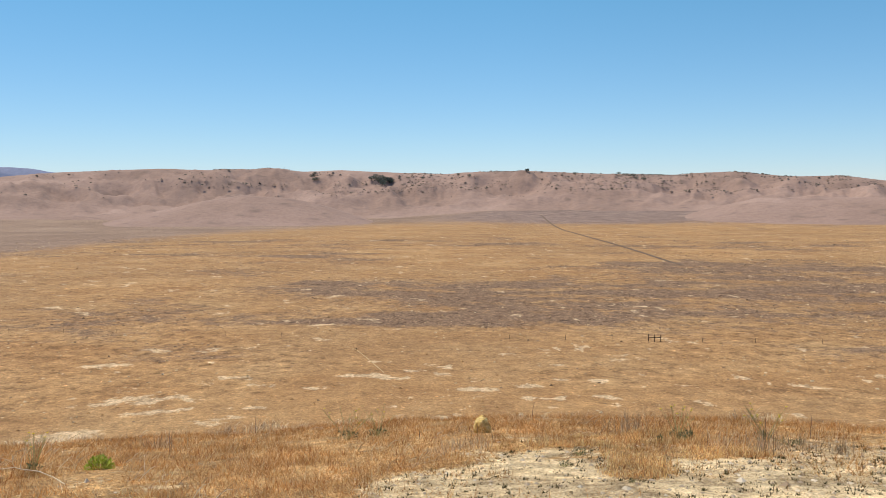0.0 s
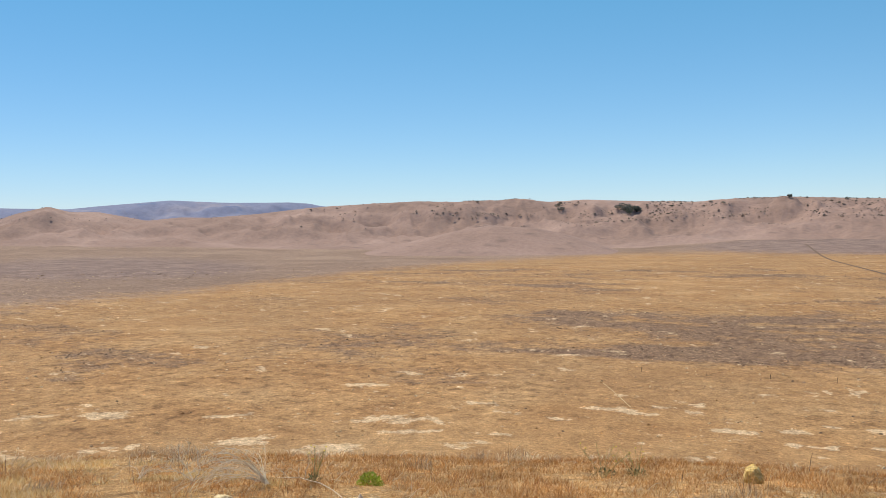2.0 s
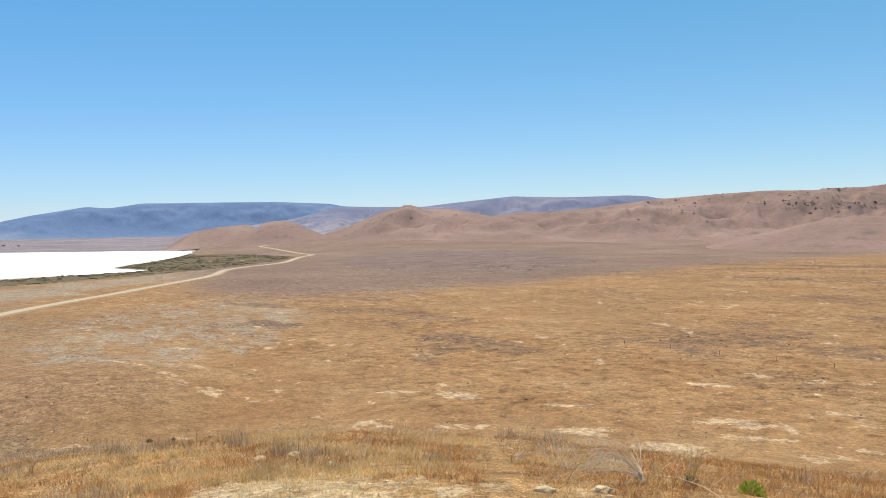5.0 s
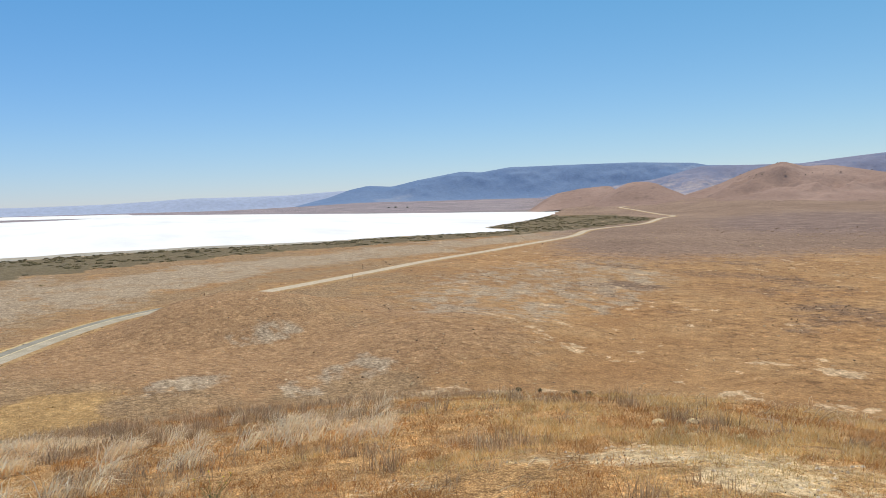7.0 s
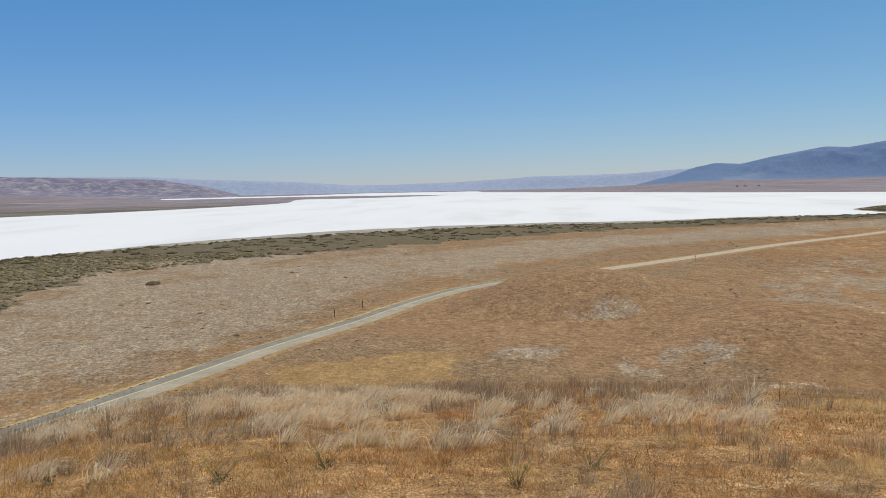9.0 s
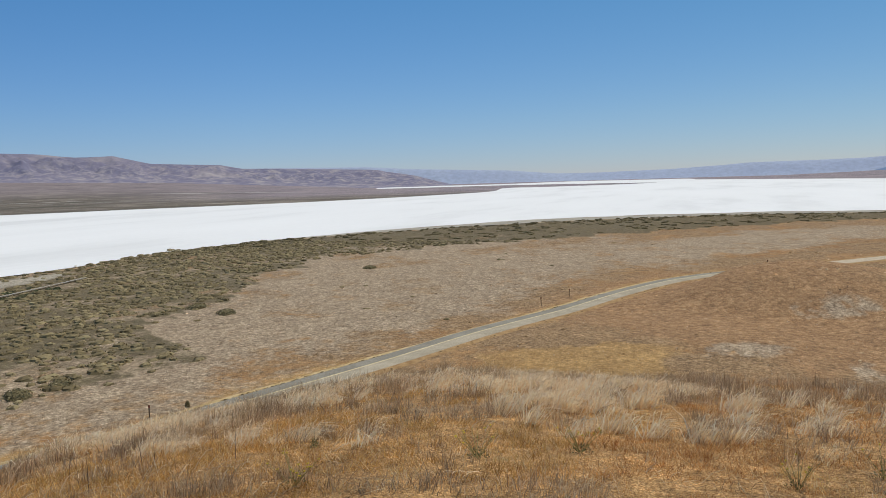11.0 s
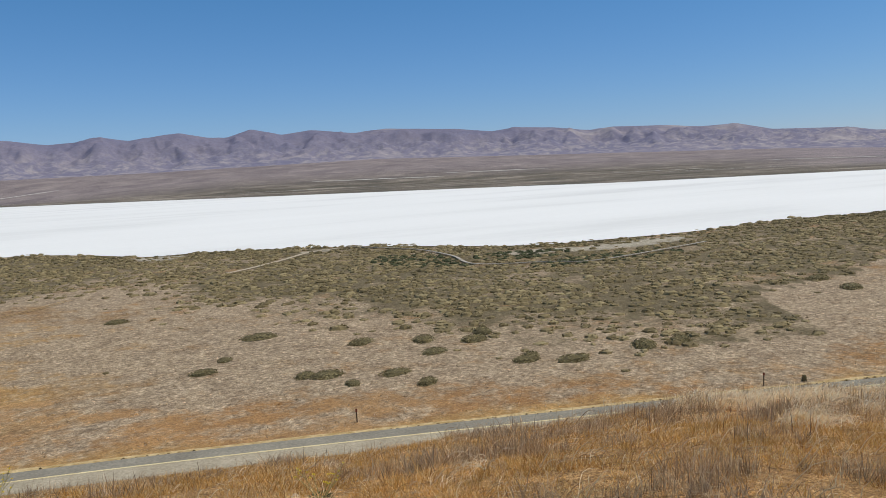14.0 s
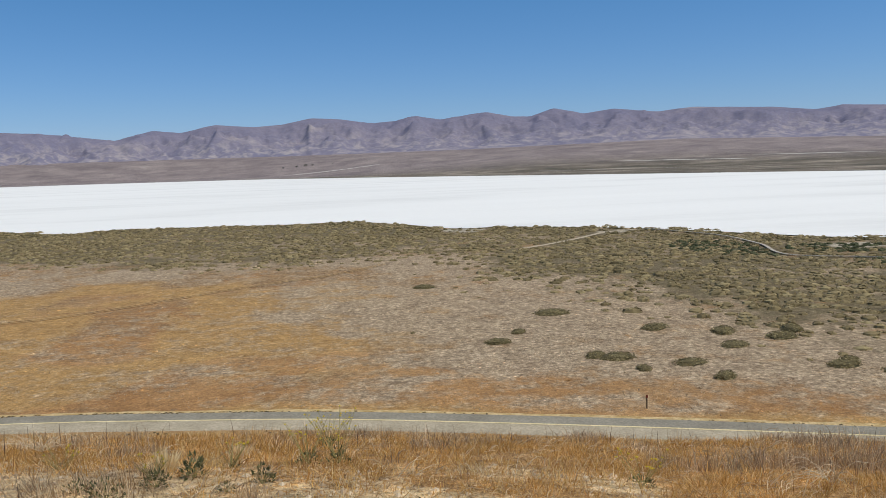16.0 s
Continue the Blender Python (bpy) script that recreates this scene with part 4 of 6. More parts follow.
def brow_straw():
    """Clumps of long cream straw, bent over, along the brow."""
    n = 3600
    a = rng.uniform(66, 135, n)
    rc = hill_table(a, [14, 14, 15, 16, 16, 17, 18, 21, 23, 24, 24, 23, 20, 17, 15, 14, 13, 13, 13, 13])
    r = rc * rng.uniform(0.45, 1.05, n)
    x, y = -np.sin(np.radians(a)) * r, np.cos(np.radians(a)) * r - 1.0 * step(60, 150, a)
    dens = fbm(x / 1.7, y / 1.7, 4, 93, 0.6) + 0.15 * np.interp(a, [66, 80, 92, 102, 110, 122, 132, 146], [-3, -2, -0.7, 0.3, 0.8, 0.8, 0.1, -2.5]) * step(0.6, 0.9, r / rc)
    keep = (dens + 0.16 * (rng.uniform(0, 1, n) - 0.5) > 0.635)
    x, y, r = x[keep], y[keep], r[keep]
    per = 60
    bx, by = np.repeat(x, per) + rng.normal(0, 0.075, len(x) * per), np.repeat(y, per) + rng.normal(0, 0.075, len(x) * per)
    h = 0.32 * np.repeat(rng.uniform(0.6, 1.4, len(x)), per) * rng.uniform(0.6, 1.2, len(bx))
    w = (0.004 + 0.0005 * np.repeat(r, per)) * rng.uniform(0.7, 1.5, len(bx))
    co, fa = blades(bx, by, h, w, np.clip(rng.normal(1.1, 0.3, len(bx)), 0.2, 1.5), 1.9, 1.0)
    stuff("brow_straw", co, fa, island("cream_straw", [(0, (0.80, 0.56, 0.29)), (0.4, (0.97, 0.80, 0.52)), (1, (0.98, 0.93, 0.76))], 0.65, 0.55, 0.25, 1.3, 0.1), "long cream straw clumps bent over the brow", "grass")


brow_straw()


def bent_stems():
    """Long bleached and brown stems, arched over or fallen across the grass, in loose sheaves."""
    n = 900
    a = rng.uniform(-30, 206, n)
    rc = hill_table(a, [14, 14, 15, 16, 16, 17, 18, 21, 23, 24, 24, 23, 20, 17, 15, 14, 13, 13, 13, 13])
    r = np.minimum(rc * rng.uniform(0.32, 1.02, n), rc)
    x, y = -np.sin(np.radians(a)) * r, np.cos(np.radians(a)) * r - 1.0 * step(60, 150, a)
    keep = (rng.uniform(0, 1, n) < np.interp(a, [-30, 15, 24, 60, 85, 206], [0.1, 0.15, 0.3, 0.4, 1, 0.9])) & (np.hypot(x + 0.9, y + 1.0) > 4)
    x, y, r = x[keep], y[keep], r[keep]
    per, k = 9, 6
    x, y, r = [np.repeat(q, per) for q in (x, y, r)]
    way = np.repeat(rng.uniform(0, 2 * np.pi, len(x) // per), per) + rng.normal(0, 0.7, len(x))
    size = np.repeat(rng.uniform(0.14, 0.50, len(x) // per), per) * rng.uniform(0.4, 1.2, len(x)) * np.interp(bearing(x, y), [10, 30, 140, 165], [0.5, 0.9, 0.9, 0.55])
    x, y = x + rng.normal(0, 0.14, len(x)), y + rng.normal(0, 0.14, len(x))
    up, w = rng.uniform(0.05, 0.8, len(x)) ** 1.4, (0.0022 + 0.00030 * r) * rng.uniform(0.7, 1.4, len(x))
    t = np.linspace(0, 1, k)
    out = size[:, None] * (t * 0.9 + 0.1 * t * t)
    rise = size[:, None] * up[:, None] * np.sin(t * rng.uniform(1.6, 2.9, len(x))[:, None])
    wav = size[:, None] * 0.06 * np.sin(t * 5 + way[:, None] * 3)
    px, py = x[:, None] + np.cos(way)[:, None] * out - np.sin(way)[:, None] * wav, y[:, None] + np.sin(way)[:, None] * out + np.cos(way)[:, None] * wav
    pz = height(px, py) + 0.03 + np.maximum(rise, 0)
    thin = w[:, None] * np.linspace(1, 0.45, k) / 2
    side = np.stack([-y / np.hypot(x, y), x / np.hypot(x, y)], 1)
    lo = np.stack([px - side[:, :1] * thin, py - side[:, 1:] * thin, pz - thin], -1)
    hi = np.stack([px + side[:, :1] * thin, py + side[:, 1:] * thin, pz + thin], -1)
    co = np.stack([lo, hi], 2).reshape(-1, 3)
    i = (np.arange(len(x))[:, None] * k + np.arange(k - 1)).reshape(-1) * 2
    fa = np.stack([i, i + 1, i + 3, i + 2], 1)
    stuff("bent_stems", co, fa, island("bleached_stem", [(0, (0.34, 0.21, 0.11)), (0.4, (0.62, 0.44, 0.25)), (1, (0.95, 0.80, 0.56))], 0.7, 0.35, 0.2), "long bleached stems arched over the dry grass", "dry stalks")


bent_stems()


def stalks():
    """Thin dark dry stems that stand above the grass along the brow."""
    n = 2600
    a = rng.uniform(-36, 206, n)
    rc = hill_table(a, [14, 14, 15, 16, 16, 17, 18, 21, 23, 24, 24, 23, 20, 17, 15, 14, 13, 13, 13, 13])
    r = rc * rng.uniform(0.55, 1.12, n)
    x, y = -np.sin(np.radians(a)) * r, np.cos(np.radians(a)) * r
    keep = rng.uniform(0, 1, n) < np.interp(a, [-36, 20, 60, 120, 150, 206], [0.05, 0.05, 0.08, 0.4, 0.5, 0.3]) * step(0.42, 0.6, fbm(x / 2, y / 2, 3, 97))
    x, y = x[keep], y[keep]
    co, fa = blades(x, y, rng.uniform(0.2, 0.45, len(x)), 0.008 + 0 * x, np.clip(rng.normal(0.12, 0.12, len(x)), 0, 0.5))
    stuff("dry_stalks", co, fa, island("dark_stalk", [(0, (0.12, 0.075, 0.05)), (1, (0.30, 0.21, 0.15))]), "thin dark dry stems above the grass", "dry stalks")


stalks()


def sprigs():
    """Small dark sprigs and clods on the bare pale soil."""
    n = 24000
    a = rng.uniform(-38, 206, n)
    r = 4.2 + 9 * rng.uniform(0, 1, n)
    x, y = -np.sin(np.radians(a)) * r, np.cos(np.radians(a)) * r - 1.0 * step(60, 150, a)
    b = masks(x, y)["soil"]
    keep = (b > 0.35) & (rng.uniform(0, 1, n) < np.interp(a, [15, 32, 145, 158], [0.55, 0.06, 0.06, 0.5]))
    x, y = x[keep], y[keep]
    per = 8
    bx, by = np.repeat(x, per) + rng.normal(0, 0.024, len(x) * per), np.repeat(y, per) + rng.normal(0, 0.024, len(x) * per)
    co, fa = blades(bx, by, rng.uniform(0.014, 0.05, len(bx)), rng.uniform(0.012, 0.022, len(bx)), np.clip(rng.normal(0.7, 0.35, len(bx)), 0, 1))
    stuff("sprigs", co, fa, island("sprig", [(0, (0.07, 0.055, 0.022)), (0.6, (0.15, 0.10, 0.045)), (1, (0.30, 0.20, 0.09))], thin=0.2), "tiny dark dry sprigs on bare soil", "sprigs")


sprigs()


def dark_sprigs():
    """Upright dark green-brown seedlings, each a few leaves, on the bare soil."""
    own = np.random.default_rng(71)
    n = 5200
    a = own.uniform(-38, 14, n)
    r = own.uniform(5.0, 9.6, n)
    x, y = -np.sin(np.radians(a)) * r, np.cos(np.radians(a)) * r
    keep = (masks(x, y)["soil"] > 0.4) & (fbm(x / 0.8, y / 0.8, 3, 143) + 0.3 * own.uniform(-1, 1, n) > 0.56)
    x, y = x[keep], y[keep]
    per = 11
    size = np.repeat(own.uniform(0.5, 1.4, len(x)), per)
    bx, by = np.repeat(x, per) + own.normal(0, 0.011, len(x) * per) * size, np.repeat(y, per) + own.normal(0, 0.011, len(x) * per) * size
    co, fa = blades(bx, by, own.uniform(0.026, 0.052, len(bx)) * size, own.uniform(0.009, 0.015, len(bx)), np.clip(own.normal(0.4, 0.25, len(bx)), 0, 1))
    stuff("dark_sprigs", co, fa, island("dark_sprig", [(0, (0.045, 0.04, 0.014)), (0.6, (0.10, 0.08, 0.03)), (1, (0.19, 0.13, 0.05))], thin=0.15), "tiny upright dark seedlings on bare soil", "sprigs")


dark_sprigs()


def rust_tufts():
    """Short thick rust and straw grass on the tongues that break into the soil."""
    own = np.random.default_rng(72)
    n = 1500
    x, y = own.uniform(0.1, 3.4, n), own.uniform(6.0, 9.4, n)
    keep = grass_islands(x, y) > 0.5
    x, y = x[keep], y[keep]
    per = 24
    bx, by = np.repeat(x, per) + own.normal(0, 0.05, len(x) * per), np.repeat(y, per) + own.normal(0, 0.05, len(x) * per)
    h = np.repeat(0.01 + 0.13 * fbm(x / 0.5, y / 0.5, 3, 147), per) * own.uniform(0.5, 1.3, len(bx))
    co, fa = blades(bx, by, h, own.uniform(0.005, 0.009, len(bx)), np.clip(own.normal(0.5, 0.3, len(bx)), 0, 1.1))
    stuff("rust_tufts", co, fa, island("rust_tuft", [(0, (0.40, 0.20, 0.08)), (0.35, (0.74, 0.42, 0.17)), (0.7, (0.92, 0.66, 0.28)), (1, (0.97, 0.80, 0.46))], 0.75, 0.42, 0.12, 1.3), "short rust-coloured grass tufts between bare soil", "grass")


rust_tufts()


def crumbs():
    """Loose pale stones and clods, each a small broken lump."""
    n = 8000
    a = rng.uniform(-38, 206, n)
    r = 4.2 + 9.5 * rng.uniform(0, 1, n)
    x, y = -np.sin(np.radians(a)) * r, np.cos(np.radians(a)) * r - 1.0 * step(60, 150, a)
    keep = masks(x, y)["soil"] > 0.3
    x, y = x[keep], y[keep]
    octa = np.array([(1, 0, 0), (0, 1, 0), (-1, 0, 0), (0, -1, 0), (0, 0, 1), (0, 0, -1.0)])
    tri = np.array([(0, 1, 4), (1, 2, 4), (2, 3, 4), (3, 0, 4), (1, 0, 5), (2, 1, 5), (3, 2, 5), (0, 3, 5)])
    s = rng.uniform(0.008, 0.030, len(x)) * np.interp(bearing(x, y), [120, 155], [1, 1.5]) * (1 + (rng.uniform(0, 1, len(x)) > 0.96) * 0.9)
    co = octa * rng.uniform(0.6, 1.3, (len(x), 6, 3)) * s[:, None, None] * np.array([1, 1, 0.6])
    co = co + np.stack([x, y, height(x, y) + 0.004], 1)[:, None]
    stuff("stone_crumbs", co.reshape(-1, 3), (np.arange(len(x))[:, None, None] * 6 + tri).reshape(-1, 3),
          island("pale_stone", [(0, (0.38, 0.27, 0.17)), (1, (0.80, 0.66, 0.48))], 0.95, 0), "small pale stones and clods on bare soil", "stones")


crumbs()


def plain_tufts():
    """Low tussocks over the plain, in the ground's own colours."""
    n = 32000
    a = rng.uniform(-36, 206, n)
    r = 62 + 330 * rng.uniform(0, 1, n) ** 1.7
    x, y = -np.sin(np.radians(a)) * r, np.cos(np.radians(a)) * r
    keep = (away(road_line, x, y) > 5.2) & ~inside(lake_poly, x, y)
    m = masks(x, y)
    keep &= (rng.uniform(0, 1, n) > m["bare"]) & (fbm(x / 5, y / 5, 3, 101) > 0.36)
    x, y, r = x[keep], y[keep], r[keep]
    s = rng.uniform(0.10, 0.32, len(x)) * (0.8 + r / 260)
    base = np.array([(1, 0, 0), (0.2, 0.95, 0), (-0.9, 0.3, 0), (-0.5, -0.85, 0), (0.6, -0.8, 0), (0.1, 0, 0.75)])
    tri = np.array([(0, 1, 5), (1, 2, 5), (2, 3, 5), (3, 4, 5), (4, 0, 5)])
    ang = rng.uniform(0, 2 * np.pi, len(x))
    c, sn = np.cos(ang), np.sin(ang)
    b = base * rng.uniform(0.6, 1.4, (len(x), 6, 3))
    bx, by = b[..., 0] * c[:, None] - b[..., 1] * sn[:, None], b[..., 0] * sn[:, None] + b[..., 1] * c[:, None]
    co = np.stack([bx, by, b[..., 2] * rng.uniform(0.25, 0.75, len(x))[:, None]], -1) * s[:, None, None]
    co = co + np.stack([x, y, height(x, y) - 0.04], 1)[:, None]
    at = {k: np.repeat(v[keep], 6) for k, v in m.items()}
    stuff("grass_tussocks", co.reshape(-1, 3), (np.arange(len(x))[:, None, None] * 6 + tri).reshape(-1, 3), ground_material(True),
          "low dry grass tussocks over the plain", "grass", at)


plain_tufts()


def flat_tufts():
    """Upright dead tufts on the flat between the road and the scrub."""
    n = 15000
    a = rng.uniform(82, 206, n)
    r = 84 + 130 * rng.uniform(0, 1, n) ** 1.4
    x, y = -np.sin(np.radians(a)) * r, np.cos(np.radians(a)) * r
    m = masks(x, y)
    keep = (away(road_line, x, y) > 4.6) & (m["scrub"] < 0.1) & (rng.uniform(0, 1, n) < 0.25 + 0.75 * m["grey"]) & (fbm(x / 3, y / 3, 3, 181) > 0.42)
    x, y = np.repeat(x[keep], 5), np.repeat(y[keep], 5)
    x, y = x + rng.normal(0, 0.12, len(x)), y + rng.normal(0, 0.12, len(x))
    co, fa = spears(x, y, rng.uniform(0.12, 0.34, len(x)), rng.uniform(0.03, 0.07, len(x)), np.clip(rng.normal(0.45, 0.25, len(x)), 0, 1))
    stuff("flat_tufts", co, fa, island("dead_tuft", [(0, (0.30, 0.205, 0.125)), (0.5, (0.56, 0.43, 0.29)), (1, (0.86, 0.74, 0.56))], 0.8, 0.4, 0.15), "upright pale dead grass tufts on the flat", "grass")


flat_tufts()


def clump_stuff(name, p, size, mat, label, category):
    """Many low bushes, each a small uneven hummock."""
    base = np.array([(1, 0, 0), (0.3, 0.95, 0), (-0.8, 0.5, 0), (-0.7, -0.7, 0), (0.5, -0.9, 0), (0.45, 0.2, 0.7), (-0.4, -0.1, 0.8)])
    tri = np.array([(0, 1, 5), (1, 6, 5), (1, 2, 6), (2, 3, 6), (3, 4, 6), (4, 5, 6), (4, 0, 5)])
    ang = rng.uniform(0, 2 * np.pi, len(p))
    b = base * rng.uniform(0.65, 1.35, (len(p), 7, 3))
    c, sn = np.cos(ang)[:, None], np.sin(ang)[:, None]
    co = np.stack([b[..., 0] * c - b[..., 1] * sn, b[..., 0] * sn + b[..., 1] * c, b[..., 2] * rng.uniform(0.5, 0.95, len(p))[:, None]], -1) * size[:, None, None]
    co = co + (p - np.array([0, 0, 0.05]))[:, None]
    stuff(name, co.reshape(-1, 3), (np.arange(len(p))[:, None, None] * 7 + tri).reshape(-1, 3), mat, label, category)


def dark_tufts():
    """Knee-high dark bushes in drifts on the north plain, and paler straw clumps between them."""
    for name, n, mat, label, seed in (("plain_bushes", 90000, island("plain_bush", [(0, (0.19, 0.125, 0.08)), (0.6, (0.28, 0.185, 0.115)), (1, (0.40, 0.27, 0.165))], thin=0.3), "low dark dry bushes in drifts over the plain", 161),
                                      ("straw_clumps", 22000, island("straw_clump", [(0, (0.46, 0.30, 0.15)), (0.6, (0.58, 0.41, 0.22)), (1, (0.72, 0.55, 0.33))], thin=0), "pale straw clumps on the plain", 171)):
        a = rng.uniform(-36, 84, n)
        r = 100 + 560 * rng.uniform(0, 1, n) ** 1.35
        x, y = -np.sin(np.radians(a)) * r, np.cos(np.radians(a)) * r
        m = masks(x, y)
        drift = step(0.46, 0.66, fbm(x / 12, y / 9, 4, seed, 0.6))
        chance = drift * ((0.012 + 0.8 * m["dark"] ** 1.5 + 0.3 * m["dusk"]) if seed == 161 else 0.35) * (1 - m["bare"])
        keep = (rng.uniform(0, 1, n) < chance) & (away(road_line, x, y) > 6) & ~inside(lake_poly, x, y)
        x, y, r = x[keep], y[keep], r[keep]
        s = rng.uniform(0.14, 0.36, len(x)) * (0.7 + r / 420)
        clump_stuff(name, np.stack([x, y, height(x, y)], 1), s, mat, label, "dry bushes")


dark_tufts()


# ---- shrubs ----
def shrub_points(leaves, size):
    """A low rounded saltbush of unit radius: a dark core and many leaf sprays round it."""
    lv, lf = [], []
    k = 9 if leaves > 60 else 6
    for j in range(3):
        for i in range(k):
            t, q = 2 * np.pi * i / k, (0.0, 0.5, 0.9)[j]
            rr = 0.94 * math.cos(q * 1.45) * rng.uniform(0.8, 1.15)
            lv.append((rr * math.cos(t), rr * math.sin(t), 0.02 + 0.6 * math.sin(q * 1.45) * rng.uniform(0.85, 1.1)))
    for j in range(2):
        for i in range(k):
            p, q = j * k + i, j * k + (i + 1) % k
            lf += [(p, q, q + k), (p, q + k, p + k)]
    lv.append((0, 0, 0.62))
    lf += [(2 * k + i, 2 * k + (i + 1) % k, 3 * k) for i in range(k)]
    for _ in range(leaves):
        t, q = rng.uniform(0, 2 * np.pi), math.asin(rng.uniform(0.0, 1))
        d = np.array([math.cos(q) * math.cos(t), math.cos(q) * math.sin(t), 0.66 * math.sin(q) + 0.04]) * rng.uniform(0.82, 1.08)
        out = d / np.linalg.norm(d) + rng.normal(0, 0.38, 3)
        u = np.cross(out, rng.normal(0, 1, 3))
        v = np.cross(out, u)
        u, v = u / np.linalg.norm(u) * size, v / np.linalg.norm(v) * size * 0.7
        n = len(lv)
        lv += [d - u, d + u * 0.6 + v, d + u * 0.3 - v]
        lf.append((n, n + 1, n + 2))
    return np.array(lv), np.array(lf)


saltbush = island("saltbush_leaf", [(0, (0.215, 0.168, 0.086)), (0.5, (0.315, 0.248, 0.128)), (1, (0.43, 0.345, 0.185))], thin=0.2)
dark_bush = island("dark_bush_leaf", [(0, (0.12, 0.095, 0.045)), (0.6, (0.19, 0.155, 0.075)), (1, (0.28, 0.23, 0.12))], thin=0.3)


bush_leaf = island("bush_leaf", [(0, (0.18, 0.15, 0.076)), (0.5, (0.27, 0.225, 0.115)), (1, (0.37, 0.31, 0.165))], thin=0.2)
marsh_bush = island("marsh_bush_leaf", [(0, (0.07, 0.08, 0.04)), (0.6, (0.12, 0.13, 0.065)), (1, (0.19, 0.19, 0.10))], thin=0.3)
twig_bush = island("verge_weed", [(0, (0.10, 0.07, 0.035)), (1, (0.20, 0.145, 0.07))], thin=0.2)


def scatter_shrubs(name, x, y, z, size, flat, mat, label, leaves=24, leaf=0.26):
    forms = [shrub_points(leaves, leaf) for _ in range(7)]
    cos, fas, base = [], [], 0
    pick = rng.integers(0, len(forms), len(x))
    for k, (v, f) in enumerate(forms):
        m = pick == k
        if not m.any():
            continue
        t = rng.uniform(0, 2 * np.pi, m.sum())
        c, s = np.cos(t), np.sin(t)
        st = rng.uniform(0.75, 1.35, m.sum())
        co = np.stack([v[:, 0] * c[:, None] * st[:, None] - v[:, 1] * s[:, None], v[:, 0] * s[:, None] * st[:, None] + v[:, 1] * c[:, None],
                       v[:, 2] * (flat * rng.uniform(0.75, 1.3, m.sum()))[:, None]], -1) * size[m][:, None, None]
        co += np.stack([x[m], y[m], z[m] - 0.04 * size[m]], 1)[:, None]
        cos.append(co.reshape(-1, 3))
        fas.append((np.arange(m.sum())[:, None, None] * len(v) + f).reshape(-1, 3) + base)
        base += co.shape[0] * len(v)
    return stuff(name, np.vstack(cos), np.vstack(fas), mat, label, "shrubs")


